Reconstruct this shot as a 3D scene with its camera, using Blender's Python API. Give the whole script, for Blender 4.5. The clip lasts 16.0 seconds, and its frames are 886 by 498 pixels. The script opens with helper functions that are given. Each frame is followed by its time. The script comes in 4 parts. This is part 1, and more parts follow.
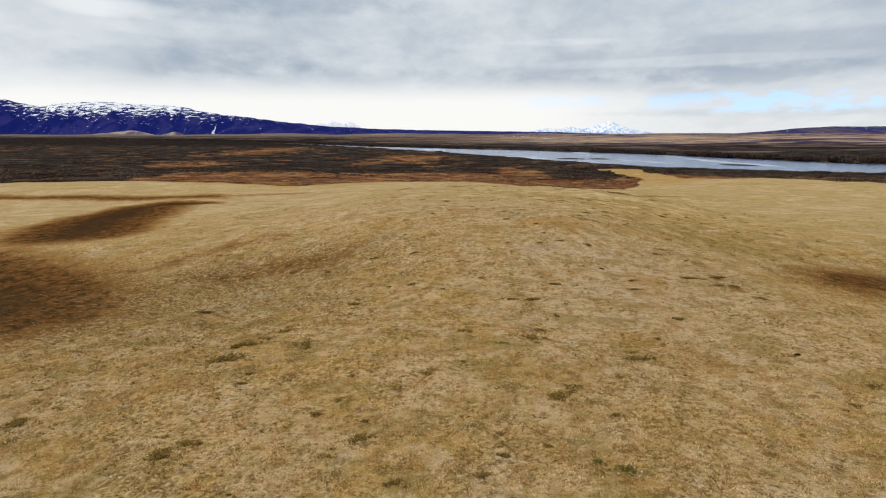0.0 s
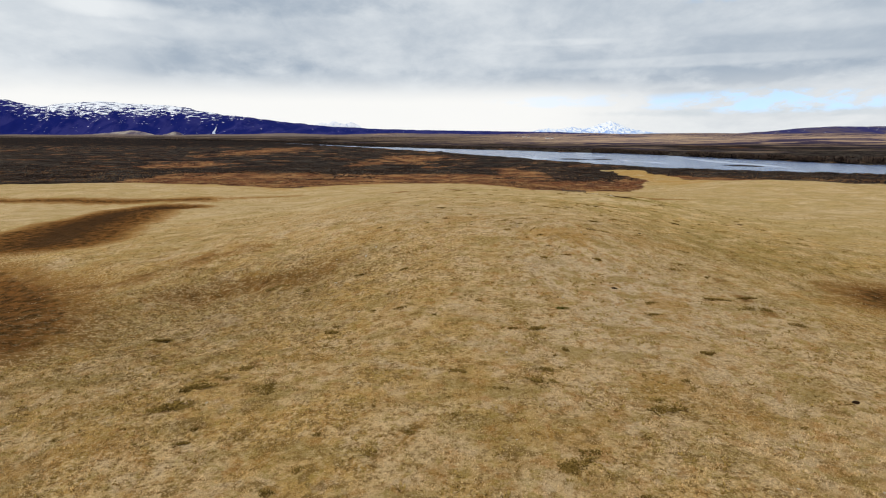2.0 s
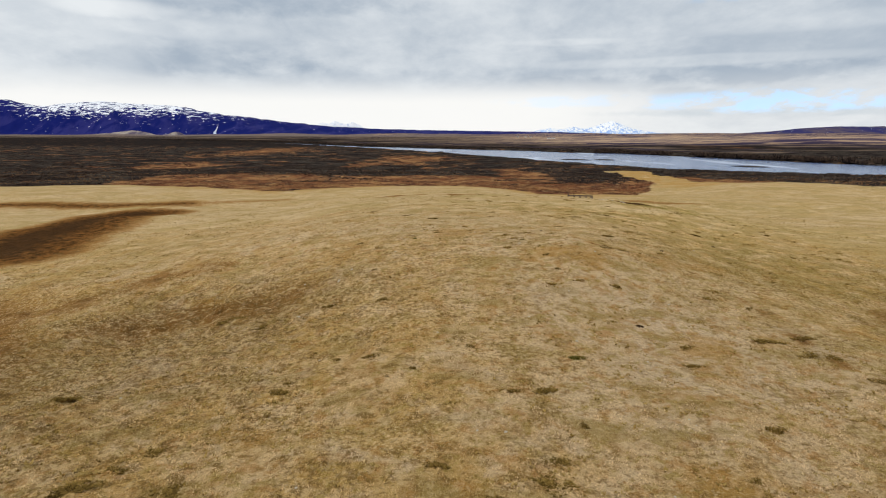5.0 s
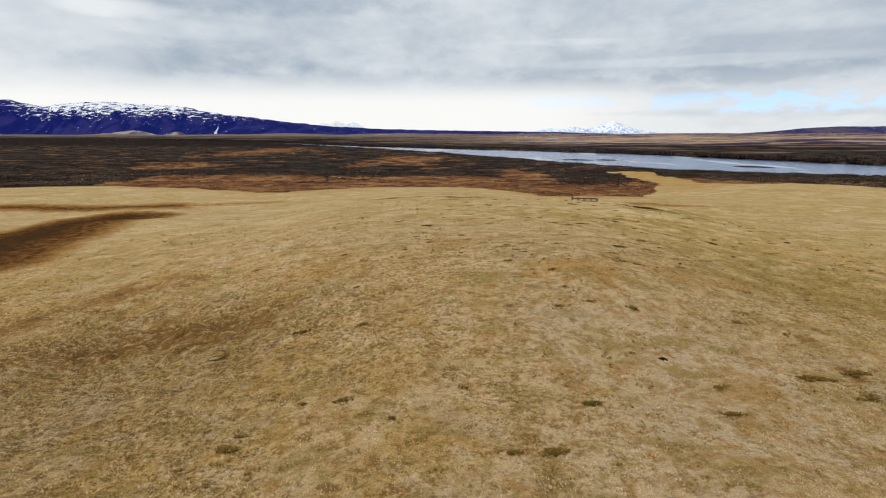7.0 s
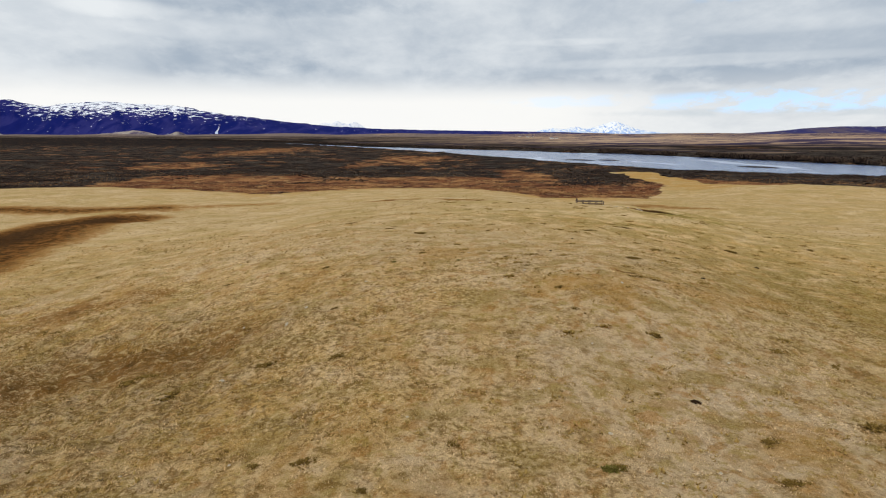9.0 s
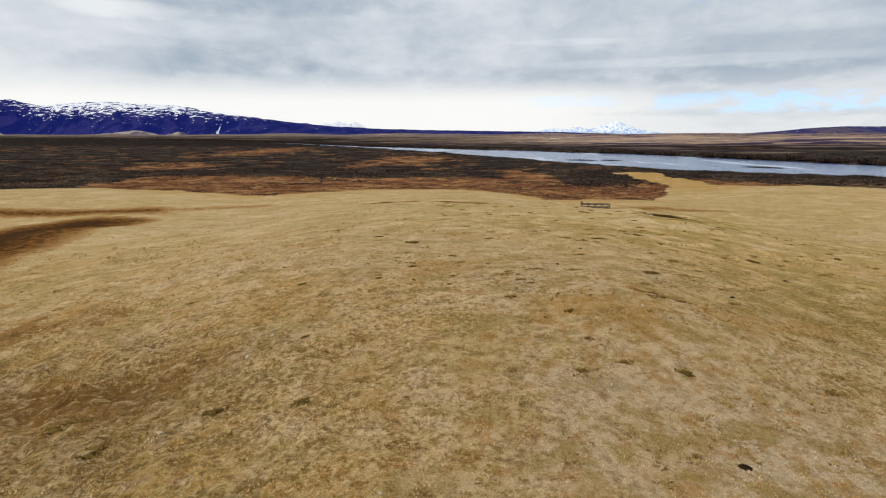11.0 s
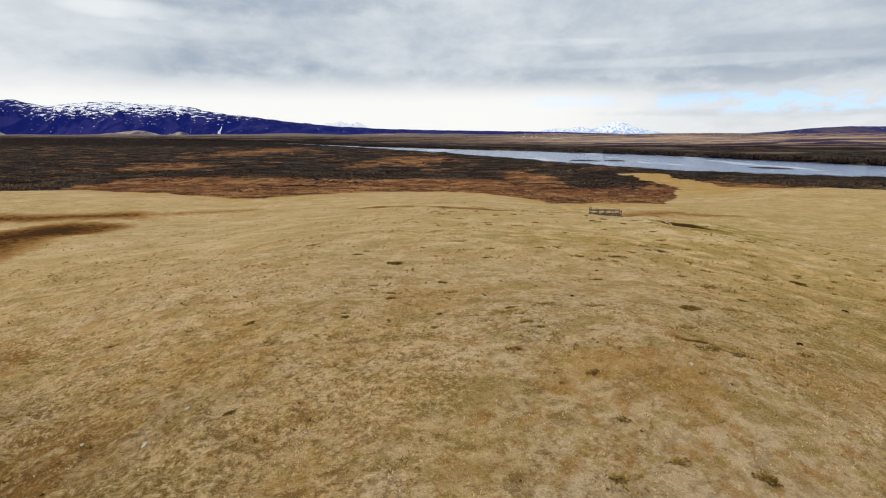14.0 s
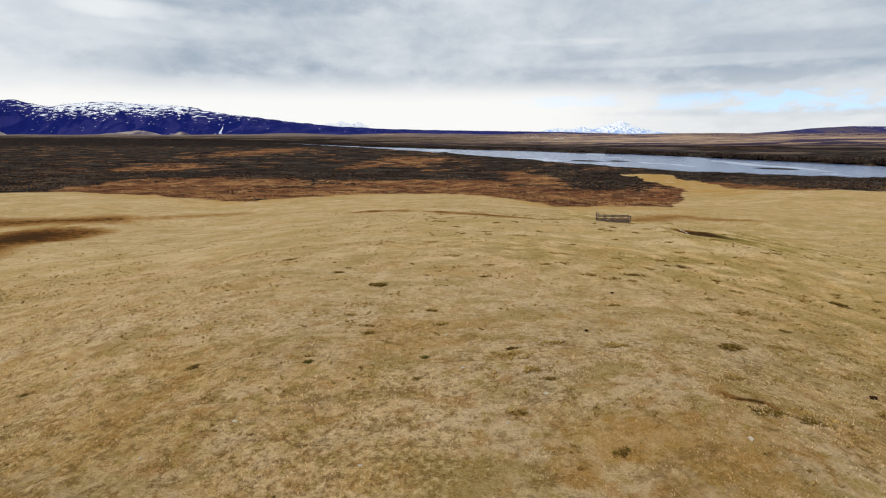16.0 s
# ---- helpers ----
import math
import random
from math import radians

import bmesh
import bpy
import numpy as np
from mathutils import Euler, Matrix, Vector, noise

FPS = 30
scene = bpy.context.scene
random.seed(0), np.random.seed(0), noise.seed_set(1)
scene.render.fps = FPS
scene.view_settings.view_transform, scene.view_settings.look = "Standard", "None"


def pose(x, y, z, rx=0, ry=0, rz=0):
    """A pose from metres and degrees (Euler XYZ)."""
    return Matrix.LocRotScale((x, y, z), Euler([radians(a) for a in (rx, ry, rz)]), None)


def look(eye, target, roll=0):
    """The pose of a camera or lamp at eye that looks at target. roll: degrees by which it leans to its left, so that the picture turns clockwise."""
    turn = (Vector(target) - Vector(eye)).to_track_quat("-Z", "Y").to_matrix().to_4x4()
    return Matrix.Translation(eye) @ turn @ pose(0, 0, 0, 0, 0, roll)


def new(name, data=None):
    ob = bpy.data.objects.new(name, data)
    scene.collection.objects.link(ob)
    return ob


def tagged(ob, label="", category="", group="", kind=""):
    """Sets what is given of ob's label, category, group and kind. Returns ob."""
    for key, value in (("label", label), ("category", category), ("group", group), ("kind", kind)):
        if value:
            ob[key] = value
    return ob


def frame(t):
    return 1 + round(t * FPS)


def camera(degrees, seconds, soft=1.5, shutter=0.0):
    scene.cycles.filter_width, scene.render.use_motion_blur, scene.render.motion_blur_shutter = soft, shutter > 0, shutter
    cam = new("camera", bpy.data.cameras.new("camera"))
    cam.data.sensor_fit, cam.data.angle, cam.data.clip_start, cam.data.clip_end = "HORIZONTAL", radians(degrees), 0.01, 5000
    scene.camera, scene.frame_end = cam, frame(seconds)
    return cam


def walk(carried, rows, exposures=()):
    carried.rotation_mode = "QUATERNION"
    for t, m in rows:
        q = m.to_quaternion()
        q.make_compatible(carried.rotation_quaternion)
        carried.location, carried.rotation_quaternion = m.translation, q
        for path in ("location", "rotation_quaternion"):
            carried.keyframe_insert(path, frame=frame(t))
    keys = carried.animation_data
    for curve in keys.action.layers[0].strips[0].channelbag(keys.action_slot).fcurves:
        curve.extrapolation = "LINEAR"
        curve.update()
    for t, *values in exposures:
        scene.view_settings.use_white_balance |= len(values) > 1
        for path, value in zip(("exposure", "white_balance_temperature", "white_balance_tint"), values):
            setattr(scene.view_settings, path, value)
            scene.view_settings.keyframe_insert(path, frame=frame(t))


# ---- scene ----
# ---------------- camera: a drone gliding forward over the ridge ----------------
cam = camera(73.74, 16.0, 1.1)
PITCH = 11.1
ROWS = [
    (0.0, 0.021, 0.049, 0.005, -0.401),
    (0.5, 0.175, 1.445, 0.051, -0.379),
    (1.0, 0.340, 2.874, 0.096, -0.356),
    (1.5, 0.512, 4.324, 0.138, -0.333),
    (2.0, 0.689, 5.784, 0.176, -0.309),
    (2.5, 0.869, 7.248, 0.208, -0.285),
    (3.0, 1.049, 8.706, 0.233, -0.261),
    (3.5, 1.228, 10.155, 0.252, -0.236),
    (4.0, 1.405, 11.591, 0.263, -0.211),
    (6.5, 2.233, 18.505, 0.218, -0.082),
    (7.0, 2.386, 19.837, 0.192, -0.055),
    (7.5, 2.535, 21.156, 0.164, -0.028),
    (8.0, 2.680, 22.465, 0.132, 0.000),
    (8.5, 2.823, 23.767, 0.099, 0.028),
    (9.0, 2.964, 25.065, 0.066, 0.056),
    (11.5, 3.654, 31.606, -0.073, 0.202),
    (12.0, 3.794, 32.943, -0.090, 0.232),
    (12.5, 3.935, 34.294, -0.101, 0.263),
    (13.0, 4.077, 35.660, -0.108, 0.294),
    (13.5, 4.220, 37.040, -0.109, 0.325),
    (14.0, 4.364, 38.433, -0.105, 0.356),
    (14.5, 4.508, 39.835, -0.096, 0.388),
    (15.0, 4.651, 41.244, -0.084, 0.421),
    (15.5, 4.793, 42.654, -0.069, 0.453),
    (16.0, 4.932, 44.058, -0.053, 0.486),
]
walk(cam, [(t, pose(x, y, z, 90 - PITCH, 0, yaw)) for t, x, y, z, yaw in ROWS])


# ---------------- node helpers ----------------
class Nodes:
    """A short way to write shader trees."""

    def __init__(self, tree):
        self.tree = tree
        tree.nodes.clear()

    def add(self, kind, ins=None, **settings):
        n = self.tree.nodes.new(kind)
        for k, v in settings.items():
            setattr(n, k, v)
        for k, v in (ins or {}).items():
            if isinstance(v, bpy.types.NodeSocket):
                self.tree.links.new(v, n.inputs[k])
            else:
                n.inputs[k].default_value = v
        return n

    def math(self, op, a, b=0.0, c=0.0, clamp=False):
        return self.add("ShaderNodeMath", {0: a, 1: b, 2: c}, operation=op, use_clamp=clamp).outputs[0]

    def span(self, v, lo, hi, a=0.0, b=1.0):
        return self.add("ShaderNodeMapRange", {0: v, 1: lo, 2: hi, 3: a, 4: b}, interpolation_type="SMOOTHSTEP").outputs[0]

    def noise(self, scale, detail=4.0, rough=0.55, where=None, warp=0.0):
        ins = {"Scale": scale, "Detail": detail, "Roughness": rough, "Distortion": warp}
        if where is not None:
            ins["Vector"] = where
        return self.add("ShaderNodeTexNoise", ins).outputs["Fac"]

    def mix(self, k, a, b, how="MIX"):
        n = self.add("ShaderNodeMix", data_type="RGBA", blend_type=how)
        for i, v in ((0, k), (6, a), (7, b)):
            if isinstance(v, bpy.types.NodeSocket):
                self.tree.links.new(v, n.inputs[i])
            else:
                n.inputs[i].default_value = (*v, 1.0) if isinstance(v, tuple) and len(v) == 3 else v
        return n.outputs[2]

    def attr(self, name):
        return self.add("ShaderNodeAttribute", attribute_name=name).outputs["Fac"]

    def stretch(self, where, scale, turn=0.0):
        return self.add("ShaderNodeMapping", {"Vector": where, "Scale": scale, "Rotation": (0, 0, radians(turn))}).outputs[0]


def material(name, rough=0.9, spec=0.2):
    """A new material: its Nodes, its Principled shader and itself."""
    m = bpy.data.materials.new(name)
    m.use_nodes = True
    n = Nodes(m.node_tree)
    p = n.add("ShaderNodeBsdfPrincipled", {"Roughness": rough, "Specular IOR Level": spec})
    out = n.add("ShaderNodeOutputMaterial", {"Surface": p.outputs[0]})
    return n, p, m


def paint(n, p, colour):
    n.tree.links.new(colour, p.inputs["Base Color"])


def bump(n, p, value, strength, distance):
    b = n.add("ShaderNodeBump", {"Height": value, "Strength": strength, "Distance": distance})
    n.tree.links.new(b.outputs[0], p.inputs["Normal"])


# ---------------- sky and sun: overcast, brighter towards the horizon ----------------
world = bpy.data.worlds.new("overcast_sky")
scene.world = world
world.use_nodes = True
w = Nodes(world.node_tree)
SUN_UP, SUN_ROUND = 38.0, 215.0
sky = w.add("ShaderNodeTexSky", sky_type="NISHITA", sun_disc=False, sun_elevation=radians(SUN_UP), sun_rotation=radians(SUN_ROUND))
way = w.add("ShaderNodeTexCoord").outputs["Generated"]
w.tree.links.new(w.add("ShaderNodeMapping", {"Vector": way, "Location": (0, 0, 0.3)}).outputs[0], sky.inputs[0])
clear = w.mix(1.0, sky.outputs[0], (0.30, 0.345, 0.33), "MULTIPLY")
xyz = w.add("ShaderNodeSeparateXYZ", {0: way})
up = w.math("MAXIMUM", xyz.outputs[2], 0.0)
flat = w.math("ADD", up, 0.30)
deck = w.add("ShaderNodeCombineXYZ", {0: w.math("DIVIDE", xyz.outputs[0], flat), 1: w.math("DIVIDE", xyz.outputs[1], flat), 2: 0.0}).outputs[0]
big = w.noise(1.0, 7.0, 0.56, w.stretch(deck, (0.9, 0.75, 1.0)), 0.15)
small = w.noise(3.6, 7.0, 0.6, w.stretch(deck, (0.9, 0.7, 1.0)), 0.15)
ahead = w.math("MAXIMUM", xyz.outputs[1], 0.05)
side = w.math("DIVIDE", xyz.outputs[0], ahead)
wisp = w.noise(8.5, 6.0, 0.62, w.stretch(deck, (0.75, 0.6, 1.0), 12), 0.3)
ragged = w.math("ADD", w.math("ADD", w.math("MULTIPLY", big, 0.46), w.math("MULTIPLY", small, 0.34)), w.math("MULTIPLY", wisp, 0.20))


def bank(at, rise, wide, tall):
    """A soft cloud bank at that bearing and rise, 1 in its middle, with ragged edges."""
    a = w.math("DIVIDE", w.math("SUBTRACT", side, at), wide)
    b = w.math("DIVIDE", w.math("SUBTRACT", up, rise), tall)
    r = w.math("ADD", w.math("MULTIPLY", a, a), w.math("MULTIPLY", b, b))
    r = w.math("ADD", r, w.math("MULTIPLY", w.math("SUBTRACT", ragged, 0.5), 3.0))
    r = w.math("ADD", r, w.math("MULTIPLY", w.math("SUBTRACT", small, 0.5), 2.4))
    return w.math("MULTIPLY", w.span(r, 0.1, 1.3, 1.0, 0.0), w.span(xyz.outputs[1], 0.1, 0.4))


def brighter(k, parts):
    for at, rise, wide, tall, gain in parts:
        k = w.math("ADD", k, w.math("MULTIPLY", bank(at, rise, wide, tall), gain))
    return k


light = w.span(ragged, 0.36, 0.64, 0.12, 0.80)
light = brighter(light, [(-0.68, 0.14, 0.2, 0.1, 0.4), (-0.52, 0.172, 0.1, 0.014, 0.35), (-0.42, 0.15, 0.14, 0.014, 0.2), (-0.32, 0.198, 0.3, 0.024, -0.26), (-0.4, 0.105, 0.2, 0.022, -0.2),
                         (-0.12, 0.085, 0.3, 0.02, -0.1), (0.2, 0.14, 0.12, 0.006, 0.18), (0.42, 0.106, 0.26, 0.008, 0.2), (0.6, 0.15, 0.2, 0.012, 0.16), (0.66, 0.19, 0.16, 0.02, -0.08),
                         (0.56, 0.085, 0.3, 0.014, -0.22), (0.26, 0.075, 0.24, 0.012, -0.16), (0.4, 0.06, 0.07, 0.010, -0.2)])
cloud = w.mix(w.math("MINIMUM", w.math("MAXIMUM", light, 0.0), 1.0), (0.393, 0.465, 0.552), (0.81, 0.847, 0.873))
low = w.span(w.math("ADD", up, w.math("MULTIPLY", w.math("SUBTRACT", ragged, 0.5), 0.05)), 0.045, 0.095, 1.0, 0.0)
low = w.math("MULTIPLY", low, w.span(side, 0.15, 0.45, 0.95, 0.4))
cloud = w.mix(low, cloud, (0.98, 0.975, 0.95))
# rifts of clear sky low in the east, with pale cloud floating in them
rift = w.math("MAXIMUM", bank(0.58, 0.047, 0.26, 0.017), w.math("MAXIMUM", w.math("MULTIPLY", bank(0.3, 0.05, 0.2, 0.01), 0.4), w.math("MULTIPLY", bank(0.5, 0.19, 0.12, 0.008), 0.5)))
rift = w.math("MULTIPLY", rift, w.span(w.math("ADD", w.math("MULTIPLY", small, 0.5), w.math("MULTIPLY", wisp, 0.5)), 0.55, 0.45))
floating = w.math("MULTIPLY", bank(0.56, 0.030, 0.32, 0.008), w.span(small, 0.42, 0.6))
cloud = w.mix(w.math("MULTIPLY", floating, 0.6), cloud, (0.52, 0.60, 0.66))
shade = w.mix(w.math("MULTIPLY", rift, 0.5), cloud, clear)
w.add("ShaderNodeOutputWorld", {0: w.add("ShaderNodeBackground", {0: shade, 1: 1.0}).outputs[0]})

sun = new("sun", bpy.data.lights.new("sun", "SUN"))
sun.data.energy, sun.data.angle, sun.data.color = 1.5, radians(12), (1.0, 0.935, 0.825)
sun.matrix_world = look((0, 0, 0), (-math.sin(radians(SUN_ROUND)) * math.cos(radians(SUN_UP)), -math.cos(radians(SUN_ROUND)) * math.cos(radians(SUN_UP)), -math.sin(radians(SUN_UP))))

# ---------------- the lie of the land ----------------
BANK_X = (-6000, -1200, -520, -330, -145, -68, 9, 61, 96, 123, 145, 167, 185, 218, 330, 460, 700, 1500)
BANK_NEAR = (2700, 2130, 1545, 1325, 1030, 878, 722, 594, 510, 449, 400, 370, 342, 316, 276, 280, 262, 200)
BANK_FAR = (2760, 2190, 1640, 1410, 1115, 1040, 950, 898, 866, 840, 800, 774, 757, 733, 470, 420, 380, 300)


def smooth(a, b, v):
    k = np.clip((v - a) / (b - a), 0, 1)
    return k * k * (3 - 2 * k)


def mound(x, y, cx, cy, rx, ry, turn=0.0):
    """A rounded bump of height 1, turned by that many degrees."""
    c, s = math.cos(radians(turn)), math.sin(radians(turn))
    u, v = (x - cx) * c + (y - cy) * s, (y - cy) * c - (x - cx) * s
    return np.exp(-(u / rx) ** 2 - (v / ry) ** 2)


def waves(x, y, size, seed):
    """Gentle irregular swell, about -1 to 1, with hills of that size."""
    total = 0
    for i in range(6):
        a = seed * 1.7 + i * 2.4
        k = (0.7 + 0.23 * i) / size * 6.28
        total = total + np.sin((x * math.cos(a) + y * math.sin(a)) * k + seed * 3.1 + i * 1.9)
    return total / 3.2


def lattice(x, y, size, seed, layers=3):
    """Value noise, about 0 to 1, with lumps of that size and finer layers on top."""
    total, weight, gain = 0, 0, 1.0
    for i in range(layers):
        table = np.random.default_rng(seed * 31 + i).random((256, 256))
        u, v = np.asarray(x) / size + 57.3 * i, np.asarray(y) / size + 23.7 * i
        a, b = np.floor(u).astype(int), np.floor(v).astype(int)
        s, t = u - a, v - b
        s, t = s * s * (3 - 2 * s), t * t * (3 - 2 * t)
        low = table[a % 256, b % 256] * (1 - s) + table[(a + 1) % 256, b % 256] * s
        top = table[a % 256, (b + 1) % 256] * (1 - s) + table[(a + 1) % 256, (b + 1) % 256] * s
        total, weight, gain, size = total + gain * (low * (1 - t) + top * t), weight + gain, gain * 0.55, size * 0.5
    return total / weight


WATER = -24.0
RIDGE_Y = (-60, 0, 25, 45, 60, 78, 100, 120, 140, 190, 230, 300, 400, 6000)
RIDGE_Z = (-14, -12.7, -12.2, -11.3, -9.4, -8.5, -9.3, -10.7, -12.6, -16.0, -18.0, -20.0, -22.3, -22.3)


def river_near(x):
    return np.interp(x, BANK_X, BANK_NEAR)


def river_far(x):
    return np.interp(x, BANK_X, BANK_FAR)


def height(x, y):
    """The lie of the land at (x, y)."""
    base = sum(np.interp(y + d, RIDGE_Y, RIDGE_Z) for d in (-9, -4.5, 0, 4.5, 9)) / 5
    fade = 1 - smooth(110, 215, y)
    z = base - (5.6 * (1 - np.exp(-((x - 5) / 33) ** 2)) * (0.45 + 0.55 * smooth(25, 60, y))) * fade
    # hollows beside the ridge, the swale with the ditch, the knolls beyond
    z = z - 0.6 * mound(x, y, -44, 62, 16, 9, 8) - 0.5 * mound(x, y, -9, 33, 9, 16)
    z = z - 1.35 * mound(x, y, -17, 54, 9, 7.5) - 0.4 * mound(x, y, -23, 44, 8, 7) + 0.6 * mound(x, y, -3, 62, 7, 7)
    z = z + 0.9 * mound(x, y, 13, 61, 9, 8) + 1.5 * mound(x, y, -50, 118, 20, 18) + 1.3 * mound(x, y, 27, 110, 12, 13) + 0.9 * mound(x, y, 38, 104, 16, 14) + 0.5 * mound(x, y, 28, 127, 9, 8) + 1.0 * mound(x, y, 43, 116, 12, 11)
    z = z - 1.9 * mound(x, y, 66, 205, 26, 22)
    z = z + 1.4 * mound(x, y, 125, 215, 50, 32) + 1.4 * mound(x, y, -100, 170, 45, 26) + 1.3 * mound(x, y, -80, 285, 110, 40)
    swell = waves(x, y, 37, 1) * 0.28 + waves(x, y, 15, 2) * 0.12 + waves(x, y, 5.5, 3) * 0.035
    z = z + swell * (1 - 0.7 * smooth(150, 260, y))
    # plain with low hummocks, then the river bed and the rising country beyond it
    z = z + waves(x, y, 70, 5) * 0.5 * smooth(220, 320, y) + waves(x, y, 23, 6) * 0.28 * smooth(200, 260, y)
    inside = smooth(-5, 8, y - river_near(x)) * smooth(-5, 8, river_far(x) - y)
    z = z * (1 - inside) + (WATER - 2.2) * inside
    z = z + 11 * mound(x, y, 830, 1250, 300, 170, 10)
    beyond = smooth(900, 4300, y + 0.25 * x)
    z = z + beyond * (17 + waves(x, y, 900, 8) * 5)
    return z


def near_line(x, y, points, reach):
    """1 on the broken line through the points, falling to 0 at that reach."""
    best = np.full(np.shape(x), 1e9)
    for (ax, ay), (bx, by) in zip(points, points[1:]):
        k = np.clip(((x - ax) * (bx - ax) + (y - ay) * (by - ay)) / ((bx - ax) ** 2 + (by - ay) ** 2), 0, 1)
        best = np.minimum(best, np.hypot(x - ax - k * (bx - ax), y - ay - k * (by - ay)))
    return np.clip(1 - best / reach, 0, 1)


PASTURE_X = (-4000, -160, -128, -110, -98, -80, -57, -44, -32, -22, -8, 8, 18, 24, 31, 43, 57, 66, 78, 94, 110, 125, 160, 260, 4000)
PASTURE_Y = (180, 195, 212, 222, 218, 206, 195, 185, 193, 212, 221, 215, 199, 183, 172, 177, 180, 200, 231, 226, 212, 203, 196, 180, 150)
DITCH = [(30.9, 105.4), (34.4, 104.6)]
SPIT = [(104, 352), (101, 318), (97, 285), (92, 255), (89, 222)]
DITCH_BANK = [(31, 114.6), (36, 116), (40, 117.5), (45, 118.5)]
LIP = [(-12, 153), (-5, 146), (3, 134), (11, 127), (19, 121), (27, 121)]
TRACK = [(22.0, 57.5), (23.3, 54.0), (23.7, 51.0), (23.4, 47.5), (23.2, 44)]
FURROW = [(19.0, 66.2), (20.4, 64.4), (21.6, 63.6)]
CRACK = [(14.3, 63.0), (15.2, 62.75), (15.6, 62.8), (16.0, 62.65)]
PATH = [(-12, 50), (-4, 58), (-1, 61)]
SEEP = [(-120, 154), (-104, 152), (-86, 151), (-71, 154), (-60, 156)]
TAIL = [(-71, 154), (-60, 156.5), (-50, 159), (-38, 165)]
BOG = [(-51.5, 84), (-55.5, 95), (-57.5, 108), (-60, 122), (-61.5, 137)]
ARM = [(-36, 61), (-31, 61), (-27.5, 62.5), (-25.5, 65.5), (-22, 66.5), (-18.5, 66.5)]
STRIPE = [(-20, 51), (-14.3, 53.2), (-10.4, 54.1), (-5.8, 53)]


def bare(x, y):
    """How far the grass has given way to brown earth."""
    broken = smooth(0.42, 0.62, lattice(x, y, 2.2, 51, 2))
    return np.maximum.reduce([
        1.5 * near_line(x, y, BOG, 13.5) ** 0.65, 0.5 * near_line(x, y, [(-52, 76), (-68, 86)], 9), 1.35 * near_line(x, y, [(-56, 62), (-42, 54), (-36, 45.5)], 14.5) ** 0.6, 0.7 * mound(x, y, -32, 43.5, 9, 4),
        0.75 * near_line(x, y, ARM, 5.5) * (0.6 + 0.4 * broken), 0.34 * near_line(x, y, STRIPE, 5), 0.72 * near_line(x, y, [(-24, 54), (-17, 56.5), (-10, 56.5)], 6) * (0.5 + 0.5 * broken),
        0.95 * near_line(x, y, SEEP, 9), 0.55 * near_line(x, y, TAIL, 8), 1.0 * mound(x, y, 39.5, 53.5, 10, 6.5, 40),
        1.0 * near_line(x, y, LIP, 3.6) * (0.75 + 0.25 * broken), 2.0 * mound(x, y, 32.4, 105.6, 3.5, 2.3, -35), 0.8 * near_line(x, y, TRACK, 1.0) * (0.35 + 0.65 * broken),
        0.4 * near_line(x, y, FURROW, 0.5), 1.5 * near_line(x, y, CRACK, 0.27), 0.42 * near_line(x, y, PATH, 1.4) * broken, 0.68 * near_line(x, y, [(38, 150), (52, 165), (62, 158)], 7)])


def trodden(x, y):
    """Where the sward is broken into clods."""
    return np.clip(1.2 * mound(x, y, -16, 54, 12, 9, -10) + 0.75 * mound(x, y, -19, 42, 11, 11) + 0.22 * (lattice(x, y, 12, 44, 2) - 0.4) * (1 - smooth(60, 85, y)), 0, 1)


